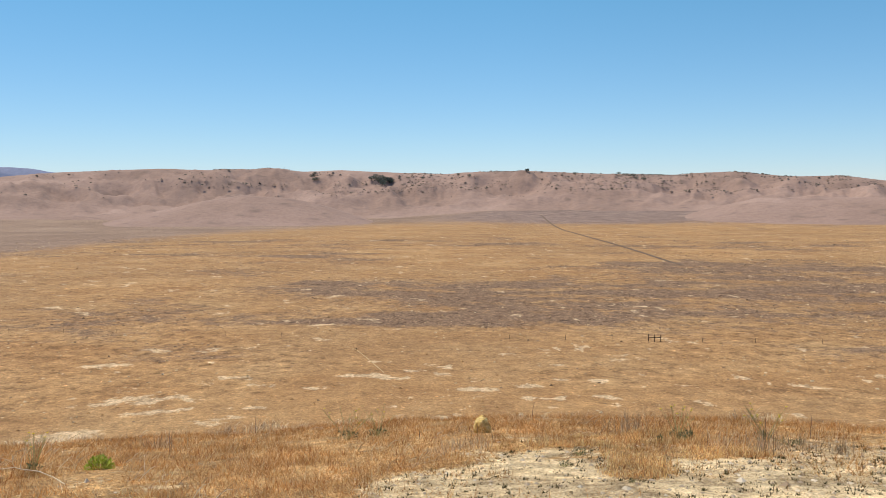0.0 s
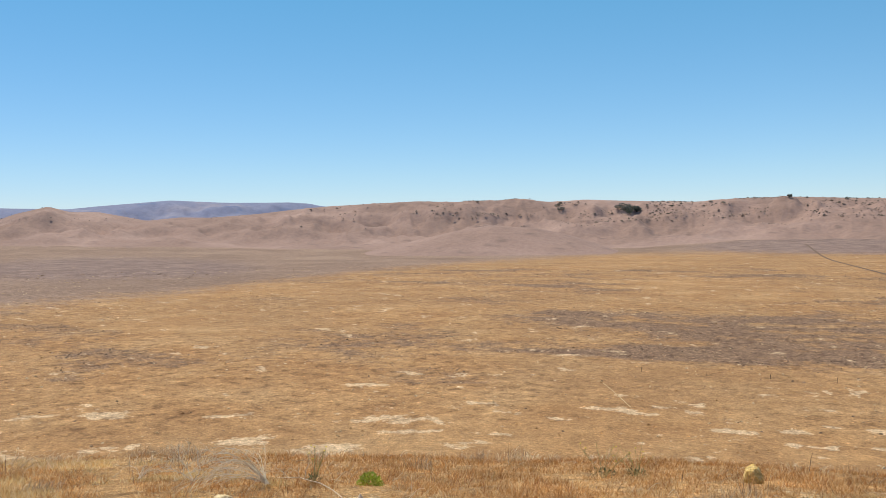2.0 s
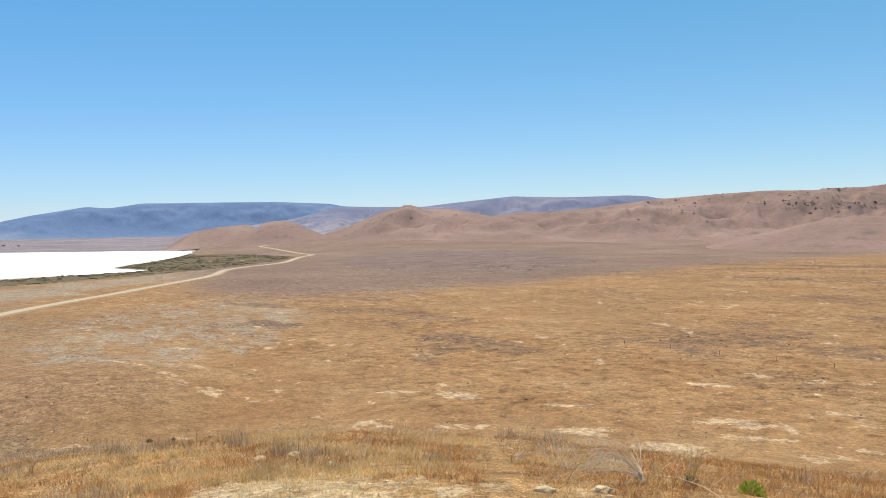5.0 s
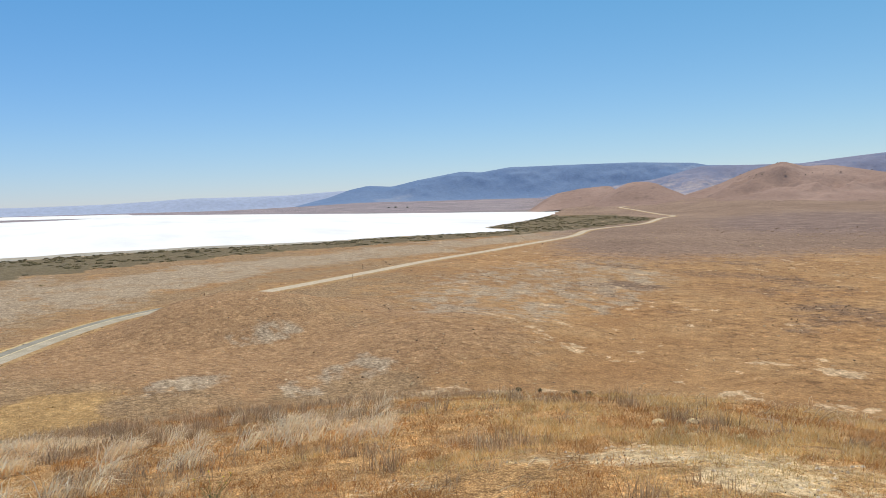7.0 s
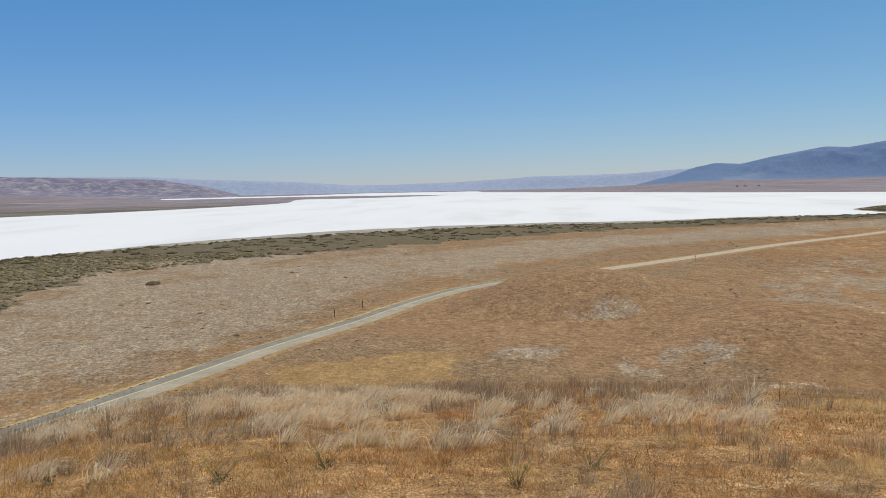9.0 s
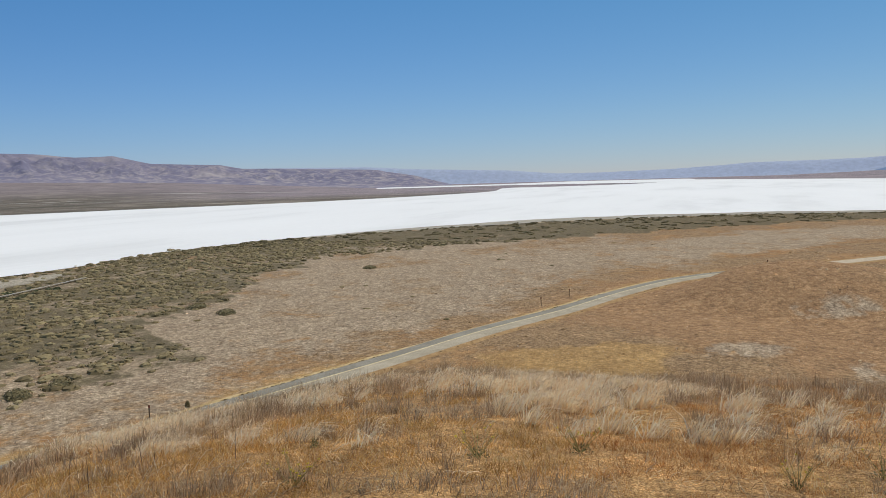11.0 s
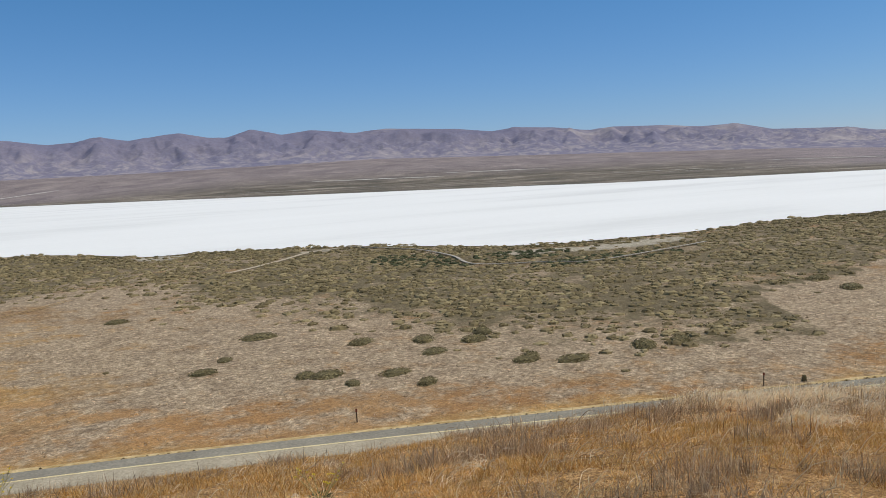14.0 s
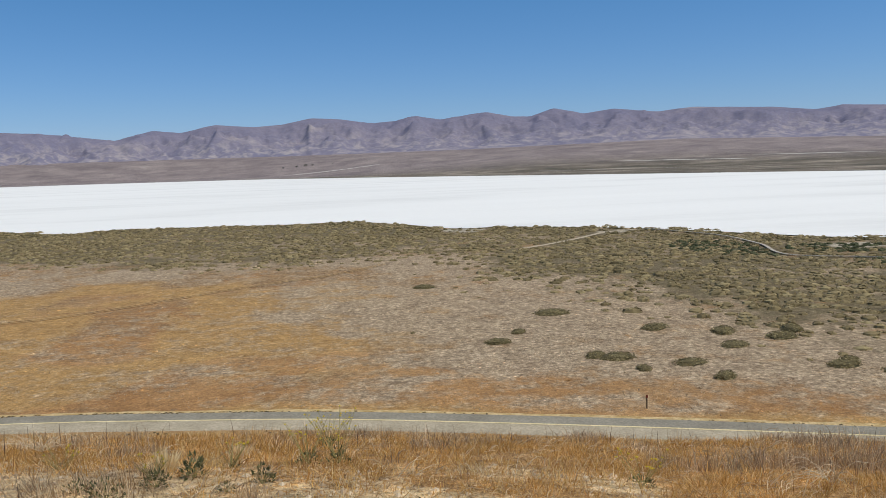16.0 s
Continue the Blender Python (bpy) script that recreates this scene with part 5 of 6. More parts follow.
def scrub_belt():
    n = 36000
    x, y = rng.uniform(-330, 220, n), rng.uniform(-420, -68, n)
    wob = 22 * (fbm(x / 12, y / 12, 4, 21) - 0.5)
    dens = step(0.30, 0.58, fbm(x / 13, y / 13, 4, 111))
    inlet = 0.8 * hump(x, y, -182, -196, 44, 13) + 0.8 * hump(x, y, -52, -312, 14, 20) + 0.8 * hump(x, y, -148, -205, 20, 9) + 0.7 * hump(x, y, -101, -276, 15, 7, 20)
    keep = inside(scrub_poly, x + wob * 0.8, y + wob) & (rng.uniform(0, 1, n) < 0.52 + 0.48 * dens) & ((inlet < 0.12) | (rng.uniform(0, 1, n) < 0.15))
    keep &= (away(np.array(BOARDS), x, y) > 1.5) & (away(np.array(SHORE_PATH), x, y) > 2.6)
    keep &= rng.uniform(0, 1, n) < 1 - 0.70 * (1 - step(2, 26, away(scrub_line, x, y) + 16 * (fbm(x / 9, y / 9, 3, 117) - 0.5))) * np.interp(bearing(x, y), [98, 104, 113, 119, 130, 140], [0, 0.85, 0.85, 0.15, 0.15, 1])
    x, y = x[keep], y[keep]
    size = rng.uniform(0.5, 1.3, len(x)) * (0.9 + 0.5 * fbm(x / 20, y / 20, 2, 113))
    scatter_shrubs("saltbush_scrub", x, y, height(x, y), size, 0.66, saltbush, "olive green saltbush scrub covering the lake margin", 9, 0.27)
    # the belt goes on along the far shore
    n = 9000
    x, y = rng.uniform(-1000, -300, n), rng.uniform(-230, 620, n)
    keep = inside(scrub_poly, x, y) & ~inside(lake_poly, x, y) & (fbm(x / 24, y / 24, 4, 115) > 0.42) & (np.hypot(x, y) < 1180)
    x, y = x[keep], y[keep]
    scatter_shrubs("far_scrub", x, y, height(x, y), rng.uniform(1.2, 2.6, len(x)), 0.42, dark_bush, "dark olive scrub along the far lake shore", 8, 0.4)
    # the darker belt right on the shore
    n = 3600
    t = rng.integers(0, len(near_line) - 1, n)
    p = near_line[t] + (near_line[t + 1] - near_line[t]) * rng.uniform(0, 1, (n, 1))
    off = rng.uniform(3, 26, n)
    ang = rng.uniform(0, 2 * np.pi, n)
    x, y = p[:, 0] + np.cos(ang) * off, p[:, 1] + np.sin(ang) * off
    inlet = 0.8 * hump(x, y, -182, -196, 44, 13) + 0.8 * hump(x, y, -52, -312, 14, 20) + 0.8 * hump(x, y, -148, -205, 20, 9) + 0.7 * hump(x, y, -101, -276, 15, 7, 20)
    keep = ~inside(lake_poly, x, y) & (away(near_line, x, y) > 2.5) & ((inlet < 0.10) | (rng.uniform(0, 1, n) < 0.2)) & (np.hypot(x, y) < 1220)
    x, y = x[keep], y[keep]
    size = rng.uniform(0.6, 1.2, len(x)) * (0.8 + np.hypot(x, y) / 1100)
    scatter_shrubs("shore_scrub", x, y, height(x, y), size, 0.6, dark_bush, "dark shrubs in a belt along the salt shore", 12, 0.34)
    # fresher green bushes in the wet ground round the boardwalk
    n = 1500
    x, y = rng.uniform(-185, -95, n), rng.uniform(-250, -150, n)
    wet = np.maximum(np.maximum(hump(x, y, -112, -214, 16, 30), hump(x, y, -140, -200, 22, 14)), hump(x, y, -152, -172, 34, 12))
    keep = (wet > 0.08 + 0.5 * rng.uniform(0, 1, n) * fbm(x / 6, y / 6, 3, 119)) & (away(np.array(BOARDS), x, y) > 1.8) & ~inside(lake_poly, x, y)
    x, y = x[keep], y[keep]
    scatter_shrubs("marsh_scrub", x, y, height(x, y), rng.uniform(0.6, 1.3, len(x)), 0.75, marsh_bush, "dark green bushes in wet ground by the boardwalk", 14, 0.3)
    # loose bushes between the belt and the road and beyond the knoll
    n = 900
    x, y = rng.uniform(-330, 90, n), rng.uniform(-215, -20, n)
    keep = ~inside(scrub_poly, x, y) & (away(road_line, x, y) > 9) & (np.hypot(x, y) > 85) & (x < -10) & (rng.uniform(0, 1, n) < 0.08 + 0.8 * (1 - step(2, 22, away(scrub_line, x, y))) * step(126, 140, bearing(x, y)))
    x, y = x[keep], y[keep]
    scatter_shrubs("loose_scrub", x, y, height(x, y), rng.uniform(0.3, 0.9, len(x)), 0.6, saltbush, "scattered low bushes on the grey flat", 24, 0.24)


BOARDS = [(-88, -266), (-102, -281), (-115, -278), (-126, -247), (-124, -216), (-117, -190), (-133, -177), (-140, -169), (-158, -170), (-195, -177)]
SHORE_PATH = [(-58, -236), (-67, -243), (-80, -255), (-90, -266), (-99, -275), (-112, -279)]
scrub_belt()


def saltbush_thing(x, y, w, h, turn, label):
    v, f = shrub_points(320, 0.105)
    core = 28
    ob = thing("shrub", Matrix.Translation((x, y, height1(x, y))) @ pose(0, 0, 0, 0, 0, turn), label, "shrub", "saltbushes on the flat")
    for name, vv, ff, mat, lab in (("core", v[:core], f[:45], twig_mat, "dark woody core"), ("foliage", v[core:], f[45:] - core, bush_leaf, "")):
        me = bpy.data.meshes.new(name)
        fill_mesh(me, vv * np.array([w / 2, w / 2 * 0.7, h / 0.62]), ff, False)
        me.materials.append(mat)
        o = new(name, me)
        o.parent = ob
        tagged(o, lab)
    return ob


twig_mat = spotted("dark_twigs", [(0.3, (0.12, 0.10, 0.05)), (0.7, (0.19, 0.155, 0.08))], 3.0)
for x, y, w, h, a in [(-37.7, -101.3, 3.6, 0.8, 10), (-35.2, -103.0, 2.6, 0.7, 40), (-38.8, -95.0, 2.0, 0.6, 80), (-46.6, -88.9, 2.3, 0.9, 30), (-63.0, -90.2, 3.2, 0.8, 15),
                      (-68.1, -86.2, 3.6, 0.8, 0), (-68.4, -110.1, 3.2, 1.0, 70), (-55.7, -103.5, 3.2, 0.7, 20), (-24.1, -114.6, 3.0, 0.7, 0), (-45.6, -96.3, 3.4, 0.6, 10),
                      (-28.7, -120.6, 2.2, 0.6, 50), (-19.5, -169.8, 3.4, 0.8, 0), (-144.3, -95.1, 4.2, 1.0, 30), (-150.3, -106.3, 4.5, 1.0, 10), (-226.5, -96.3, 4.0, 1.0, 0),
                      (-58.4, -112.0, 3.6, 0.9, 60), (-64.4, -106.2, 3.4, 1.0, 5), (-49.9, -117.5, 3.6, 0.8, 25), (-80.8, -85.9, 3.6, 1.1, 45), (-86.7, -84.3, 3.0, 1.0, 15),
                      (-37.9, -133.9, 4.6, 0.8, 0), (-64.8, -91.5, 2.6, 0.8, 60)]:
    saltbush_thing(x, y, w * 1.45, h * 0.8, a, "low olive green saltbush on the grey dry flat")


# ---- things by the road ----
wood_dark = spotted("weathered_post", [(0.3, (0.07, 0.045, 0.03)), (0.7, (0.14, 0.095, 0.065))], 6.0, 0.85, 60, 0.4, 0.01)
rust_paint = spotted("rust_red_plate", [(0.3, (0.20, 0.05, 0.03)), (0.7, (0.30, 0.09, 0.055))], 8.0, 0.6)


def marker_post(x, y, h, lean):
    ob = thing("marker_post", pose(x, y, height1(x, y) - 0.1, lean, lean * 0.6, math.degrees(math.atan2(y, x)) + 90),
               "dark slim roadside marker post with a rusty red plate", "marker post", "marker posts along the road")
    bm = bmesh.new()
    box(bm, Matrix.Translation((0, 0, h / 2)), 0.13, 0.09, h, 0.012)
    part("post", bm, wood_dark, ob)
    bm = bmesh.new()
    box(bm, Matrix.Translation((0, 0.055, h - 0.16)), 0.22, 0.02, 0.34, 0.006)
    part("plate", bm, rust_paint, ob, "rusty red plate")


for x, y, h, lean in [(-33, -80, 1.6, 1), (-76.5, -61.8, 1.7, -1), (-163, -31, 1.8, 2), (-176, -27, 1.8, -1), (-239, 20, 1.8, 1), (-269, 73, 1.9, -2), (-307, 88, 2.0, 1)]:
    marker_post(x, y, h, lean)


def gate_stile(x, y):
    ob = thing("stile_gate", pose(x, y, height1(x, y) - 0.1, 0, 0, math.degrees(math.atan2(y, x)) - 90), "dark timber gate frame standing in dry grass", "gate")
    for k in (-1, 0, 1):
        bm = bmesh.new()
        box(bm, Matrix.Translation((k * 1.15, 0, 0.75)), 0.16, 0.16, 1.5, 0.02)
        part("post", bm, wood_dark, ob)
    for k in (-1, 1):
        bm = bmesh.new()
        box(bm, Matrix.Translation((k * 0.575, 0, 0.92)), 0.99, 0.08, 0.14, 0.015)
        part("rail", bm, wood_dark, ob)


gate_stile(41, 151)


def fence_post(x, y, lean):
    ob = thing("fence_post", pose(x, y, height1(x, y) - 0.1, lean, lean * 0.5, 20), "thin weathered wooden fence post in dry grass", "fence post", "posts of the fence on the plain")
    bm = bmesh.new()
    box(bm, Matrix.Translation((0, 0, 0.5)), 0.06, 0.06, 1.0, 0.01)
    part("post", bm, wood_dark, ob)
    bm = bmesh.new()
    box(bm, Matrix.Translation((0, 0, 1.012)), 0.075, 0.075, 0.024, 0.008)
    part("cap", bm, wood_dark, ob)


for k, x in enumerate([-92, -80, -68, -56, -45, -33, -22, -10, 2, 13, 24, 33, 50, 60, 72, 84]):
    fence_post(x, 151 - 0.10 * (x - 41) + 0.4 * math.sin(k * 2.1), 3 * math.sin(k * 1.7))


def roadside_plant(x, y):
    co, f = shrub_points(120, 0.14)
    ob = thing("roadside_weed", Matrix.Translation((x, y, height1(x, y))), "small dark dry weed at the edge of the road", "weed")
    for name, vv, ff, mat in (("core", co[:28], f[:45], twig_mat), ("foliage", co[28:], f[45:] - 28, dark_bush)):
        me = bpy.data.meshes.new(name)
        fill_mesh(me, vv * np.array([0.32, 0.32, 1.2]), ff, False)
        me.materials.append(mat)
        o = new(name, me)
        o.parent = ob


roadside_plant(-81.6, -60.2)


def edge_weeds():
    d = np.gradient(road_line, axis=0)
    d /= np.linalg.norm(d, axis=1)[:, None]
    n = 1700
    i = rng.integers(20, paved, n)
    off = np.where(rng.uniform(0, 1, n) < 0.86, rng.uniform(2.5, 2.95, n), rng.uniform(-4.4, -3.6, n))
    t = rng.uniform(0, 1, n)[:, None]
    p = road_line[i] * (1 - t) + road_line[np.minimum(i + 1, len(road_line) - 1)] * t
    x, y = p[:, 0] - d[i, 1] * off, p[:, 1] + d[i, 0] * off
    keep = fbm(x / 6, y / 6, 3, 121) > 0.40
    x, y = x[keep], y[keep]
    scatter_shrubs("road_edge_weeds", x, y, height(x, y) + 0.08, rng.uniform(0.08, 0.21, len(x)), 0.7, twig_bush, "dark dry weeds along the edge of the asphalt", 5, 0.4)


edge_weeds()


# ---- boardwalk on the lake margin ----
deck_mat = spotted("grey_boards", [(0.3, (0.46, 0.41, 0.34)), (0.7, (0.60, 0.54, 0.46))], 2.0, 0.85, 20)


def boardwalk():
    line = spline(BOARDS[2:], 10)
    ob = thing("boardwalk", Matrix.Translation((*line[0], PLAIN)), "grey timber boardwalk winding through scrub to the shore", "boardwalk")
    d = np.gradient(line, axis=0)
    d /= np.linalg.norm(d, axis=1)[:, None]
    seg = np.linalg.norm(np.diff(line, axis=0), axis=1)
    run = np.concatenate([[0], np.cumsum(seg)])
    plank_me = None
    at = np.arange(0, run[-1], 0.62)
    for k, q in enumerate(at):
        px, py = np.interp(q, run, line[:, 0]), np.interp(q, run, line[:, 1])
        tx, ty = np.interp(q, run, d[:, 0]), np.interp(q, run, d[:, 1])
        m = pose(px - line[0, 0], py - line[0, 1], 0.34, 0, 0, math.degrees(math.atan2(ty, tx)))
        if plank_me is None:
            bm = bmesh.new()
            box(bm, Matrix(), 0.59, 1.05, 0.06)
            plank_me = bpy.data.meshes.new("plank")
            bm.to_mesh(plank_me)
            bm.free()
            plank_me.materials.append(deck_mat)
        o = new("plank", plank_me)
        o.parent = ob
        o.matrix_local = m
        if k % 6 == 0:
            for side in (-0.44, 0.44):
                bm = bmesh.new()
                box(bm, m @ pose(0, side, -0.20), 0.12, 0.10, 0.34)
                part("support", bm, wood_dark, ob)
        if k % 5 == 2:
            bm = bmesh.new()
            box(bm, m @ pose(0, -0.49, 0.07), 3.0, 0.07, 0.08)
            part("kerb_rail", bm, deck_mat, ob)


boardwalk()


# ---- tracks and pans ----
trodden = spotted("trodden_soil", [(0.3, (0.50, 0.34, 0.16)), (0.7, (0.62, 0.46, 0.26))], 0.8, 0.95, 5.0)
track_soil = spotted("track_soil", [(0.3, (0.52, 0.33, 0.14)), (0.7, (0.66, 0.45, 0.23))], 0.8, 0.95, 5.0)
pale_soil = spotted("pale_soil", [(0.3, (0.50, 0.41, 0.29)), (0.7, (0.66, 0.56, 0.42))], 0.5, 0.95, 4.0)
dark_soil = spotted("dark_furrow", [(0.3, (0.14, 0.09, 0.06)), (0.7, (0.22, 0.15, 0.10))], 0.1, 0.95, 1.0)
for off in (0.75, -0.75):
    ribbon("track", spline([(80, -147), (61, -155), (52, -158), (39, -168), (24, -181), (12, -190), (-1, -199), (-14, -214)], 8), off + 0.2, off - 0.2, 0.12, track_soil,
           "faint two-wheel dirt track through gold grass", "track")
ribbon("footpath", spline(SHORE_PATH, 8), 0.9, -0.9, 0.14, pale_soil, "pale trodden footpath to the shore", "footpath")
ribbon("footpath_plain", spline([(-16.4, 144), (-13, 134), (-9.5, 123)], 6), 0.09, -0.09, 0.04, trodden, "thin pale footpath on the plain", "footpath")
ribbon("furrow", spline([(142, 1150), (139, 1080), (126, 880), (118, 762), (112, 560), (109, 477), (102, 335)], 6), 1.1, -1.1, 0.12, dark_soil,
       "dark straight furrow line across the plain", "furrow")

salt_pan_mat = spotted("salt_pan", [(0.3, (0.50, 0.46, 0.42)), (0.7, (0.70, 0.67, 0.62))], 0.01, 0.8, 0.08)


def salt_pan(x0, y0, x1, y1, w):
    """A long thin salt pan that tapers at both ends."""
    t = np.linspace(0, 1, 26)
    line = np.stack([x0 + (x1 - x0) * t, y0 + (y1 - y0) * t], 1)
    d = np.array([x1 - x0, y1 - y0]) / math.hypot(x1 - x0, y1 - y0)
    half = 0.55 * w * np.sin(np.pi * t) ** 0.6 * (0.5 + fbm(t * 7, t * 0 + x0, 3, 131))
    off = np.linspace(-1, 1, 3)
    X = line[:, 0, None] - d[1] * half[:, None] * off
    Y = line[:, 1, None] + d[0] * half[:, None] * off
    sheet("salt_pan", grid_mesh("salt_pan", X, Y, height(X, Y) + 0.8), salt_pan_mat, "thin white salt pan in the dark marsh", "salt pan")


for p in [(-1848, -1462, -2050, -1049, 26), (358, -2395, -85, -2255, 20), (-792, -2171, -1133, -1953, 26),
          (-1175, -2084, -1458, -1905, 22), (183, -2732, -182, -2834, 22), (-1300, -1500, -1500, -1330, 18), (-500, -1900, -800, -1650, 20), (-1250, -1250, -1420, -1050, 16)]:
    salt_pan(*p)


# ---- growth on the hills, far trees ----
hill_bush = island("hill_bush_leaf", [(0, (0.085, 0.072, 0.055)), (0.7, (0.15, 0.12, 0.09)), (1, (0.22, 0.17, 0.12))], thin=0.1)


def hill_scrub():
    me = bpy.data.objects["hills_north"].data
    co = np.empty(len(me.vertices) * 3, np.float32)
    me.vertices.foreach_get("co", co)
    co = co.reshape(-1, 3)
    a, r = bearing(co[:, 0], co[:, 1]), np.hypot(co[:, 0], co[:, 1])
    el = np.degrees(np.arctan2(co[:, 2], r))
    rows = np.exp(-((el - 1.55 - 0.25 * np.sin(a * 0.5)) / 0.16) ** 2) * (a < 3) * (a > -24) + np.exp(-((el - 1.0 - 0.15 * np.sin(a * 0.4 + 2)) / 0.10) ** 2) * (a > -26) * (a < 2)
    w = np.interp(a, [-40, -25, -12, 0, 8, 14, 20, 60], [0.6, 0.8, 1, 1, 0.9, 0.4, 0.06, 0.02]) * step(0.3, 1.5, el) * (1.3 * step(0.53, 0.66, fbm(co[:, 0] / 60, co[:, 2] / 10, 4, 141)) + 0.9 * rows * step(0.42, 0.6, fbm(co[:, 0] / 25, co[:, 1] / 25, 3, 143))) * (r < 1690) * (0.55 + 0.8 * step(2, 14, -a))
    w = w + 1.1 * np.exp(-((a + 13.5) / 2.6) ** 2) * step(1.0, 1.5, el) * (r < 1690) * step(0.36, 0.56, fbm(co[:, 0] / 40, co[:, 1] / 40, 3, 145))
    pick = rng.choice(len(co), 6000, False, w / w.sum())
    p = co[pick] + np.stack([rng.normal(0, 5, len(pick)), rng.normal(0, 3, len(pick)), 0 * pick], 1)
    size = rng.uniform(0.6, 1.7, len(p)) * (1 + (rng.uniform(0, 1, len(p)) > 0.88) * 1.0)
    clump_stuff("hill_scrub", p, size, hill_bush, "dark scrub scattered over the brown hills", "shrubs")


hill_scrub()
bark = spotted("oak_bark", [(0.3, (0.07, 0.055, 0.04)), (0.7, (0.13, 0.10, 0.075))], 1.0)
# leaf green paled towards grey, with distance haze in the colour
oak_leaf = island("oak_leaf", [(0, (0.10, 0.115, 0.092)), (0.6, (0.155, 0.175, 0.14)), (1, (0.24, 0.255, 0.195))])


def oak(name, x, y, z, h, w, label, group):
    ob = thing(name, Matrix.Translation((x, y, z)), label, "tree", group)
    bm = bmesh.new()
    bmesh.ops.create_cone(bm, cap_ends=True, segments=8, radius1=h * 0.05, radius2=h * 0.03, depth=h * 0.5, matrix=Matrix.Translation((0, 0, h * 0.22)))
    for k in range(4):
        t = k * 1.6 + 0.4
        bmesh.ops.create_cone(bm, cap_ends=True, segments=6, radius1=h * 0.025, radius2=h * 0.012, depth=h * 0.4,
                              matrix=pose(math.cos(t) * h * 0.12, math.sin(t) * h * 0.12, h * 0.55) @ Matrix.Rotation(t, 4, "Z") @ Matrix.Rotation(0.7, 4, "Y"))
    part("trunk", bm, bark, ob)
    n = 300
    q = rng.normal(0, 1, (n, 3))
    q /= np.linalg.norm(q, axis=1)[:, None]
    q *= (rng.uniform(0.45, 1, n) ** 0.5 * (0.75 + 0.5 * vnoise(q[:, 0] * 2 + x, q[:, 1] * 2 + q[:, 2], 151)))[:, None]
    c = q * np.array([w / 2, w / 2, h * 0.36]) + np.array([0, 0, h * 0.62])
    v = c[:, None] + rng.normal(0, 1, (n, 3, 3)) * h * 0.07
    me = bpy.data.meshes.new("crown")
    fill_mesh(me, v.reshape(-1, 3), np.arange(n * 3).reshape(-1, 3), False)
    me.materials.append(oak_leaf)
    o = new("crown", me)
    o.parent = ob


hill_co = np.empty(len(bpy.data.objects["hills_north"].data.vertices) * 3, np.float32)
bpy.data.objects["hills_north"].data.vertices.foreach_get("co", hill_co)
hill_co = hill_co.reshape(-1, 3)
hill_az, hill_r = bearing(hill_co[:, 0], hill_co[:, 1]), np.hypot(hill_co[:, 0], hill_co[:, 1])
hill_el = np.degrees(np.arctan2(hill_co[:, 2], hill_r))


def on_slope(turn, rise):
    """The lowest place of the brown hills at a bearing that stands this many degrees above the eye."""
    m = np.nonzero((np.abs(hill_az - turn) < 0.12) & (hill_el > rise))[0]
    return hill_co[m[np.argmin(hill_r[m])]] if len(m) else None


for turn, rise, h, w in [(5.3, 1.62, 10, 13), (5.0, 1.72, 9, 12), (4.8, 1.45, 12, 15), (4.6, 1.66, 11, 14), (4.4, 1.38, 12, 15), (4.2, 1.55, 11, 14), (3.9, 1.42, 11, 14), (4.0, 1.28, 12, 14), (4.5, 1.25, 11, 14),
                         (9.2, 1.55, 7, 11), (9.0, 1.5, 6, 9), (9.6, 1.85, 6, 10), (9.3, 1.88, 5, 9), (-6.2, 2.12, 8, 9), (-9.6, 2.0, 6, 8), (-11.9, 2.05, 6, 11), (-12.5, 1.98, 6, 10), (-13.0, 1.86, 6, 10),
                         (-13.5, 1.74, 7, 10), (-13.9, 1.62, 6, 9), (-14.4, 1.55, 6, 10), (-1.2, 1.95, 5, 8), (-2.0, 1.9, 5, 9), (1.6, 1.75, 5, 7)]:
    q = on_slope(turn, rise)
    if q is not None:
        oak("oak_tree", float(q[0]), float(q[1]), float(q[2]) - 0.8, h, w, "dark green oak on the brown hillside", "oaks on the hillside")
for k, (x, y, h) in enumerate([(-2534, 855, 7), (-2550, 835, 5), (-2500, 885, 5.5), (96, -3015, 8), (70, -3020, 6), (130, -3010, 6), (-5, -3030, 5), (180, -3005, 5)]):
    oak("far_tree", x, y, height1(x, y) - 0.5, h, h * 1.6, "dark distant tree on the far plain", "trees on the far plain")


# ---- things on the near hill ----
def lump(bm, r, seed, squash=(1, 1, 1), rough=0.35, sub=3):
    g = bmesh.ops.create_icosphere(bm, subdivisions=sub, radius=1.0)
    for v in g["verts"]:
        q = v.co.normalized()
        k = 1 + rough * (noise.noise(q * 1.3 + Vector((seed, 0, 0))) + 0.45 * noise.noise(q * 3.1 + Vector((0, seed, 0)))) + 0.05 * noise.noise(q * 9)
        v.co = Vector((q.x * squash[0], q.y * squash[1], q.z * squash[2])) * r * k


sandstone = spotted("yellow_sandstone", [(0.3, (0.40, 0.22, 0.06)), (0.5, (0.72, 0.48, 0.15)), (0.7, (0.90, 0.69, 0.33))], 14.0, 0.95, 45.0, 0.4, 0.01)
pale_rock = spotted("pale_limestone", [(0.3, (0.64, 0.46, 0.22)), (0.7, (0.86, 0.69, 0.42))], 9.0, 0.95, 50.0, 0.4, 0.01)


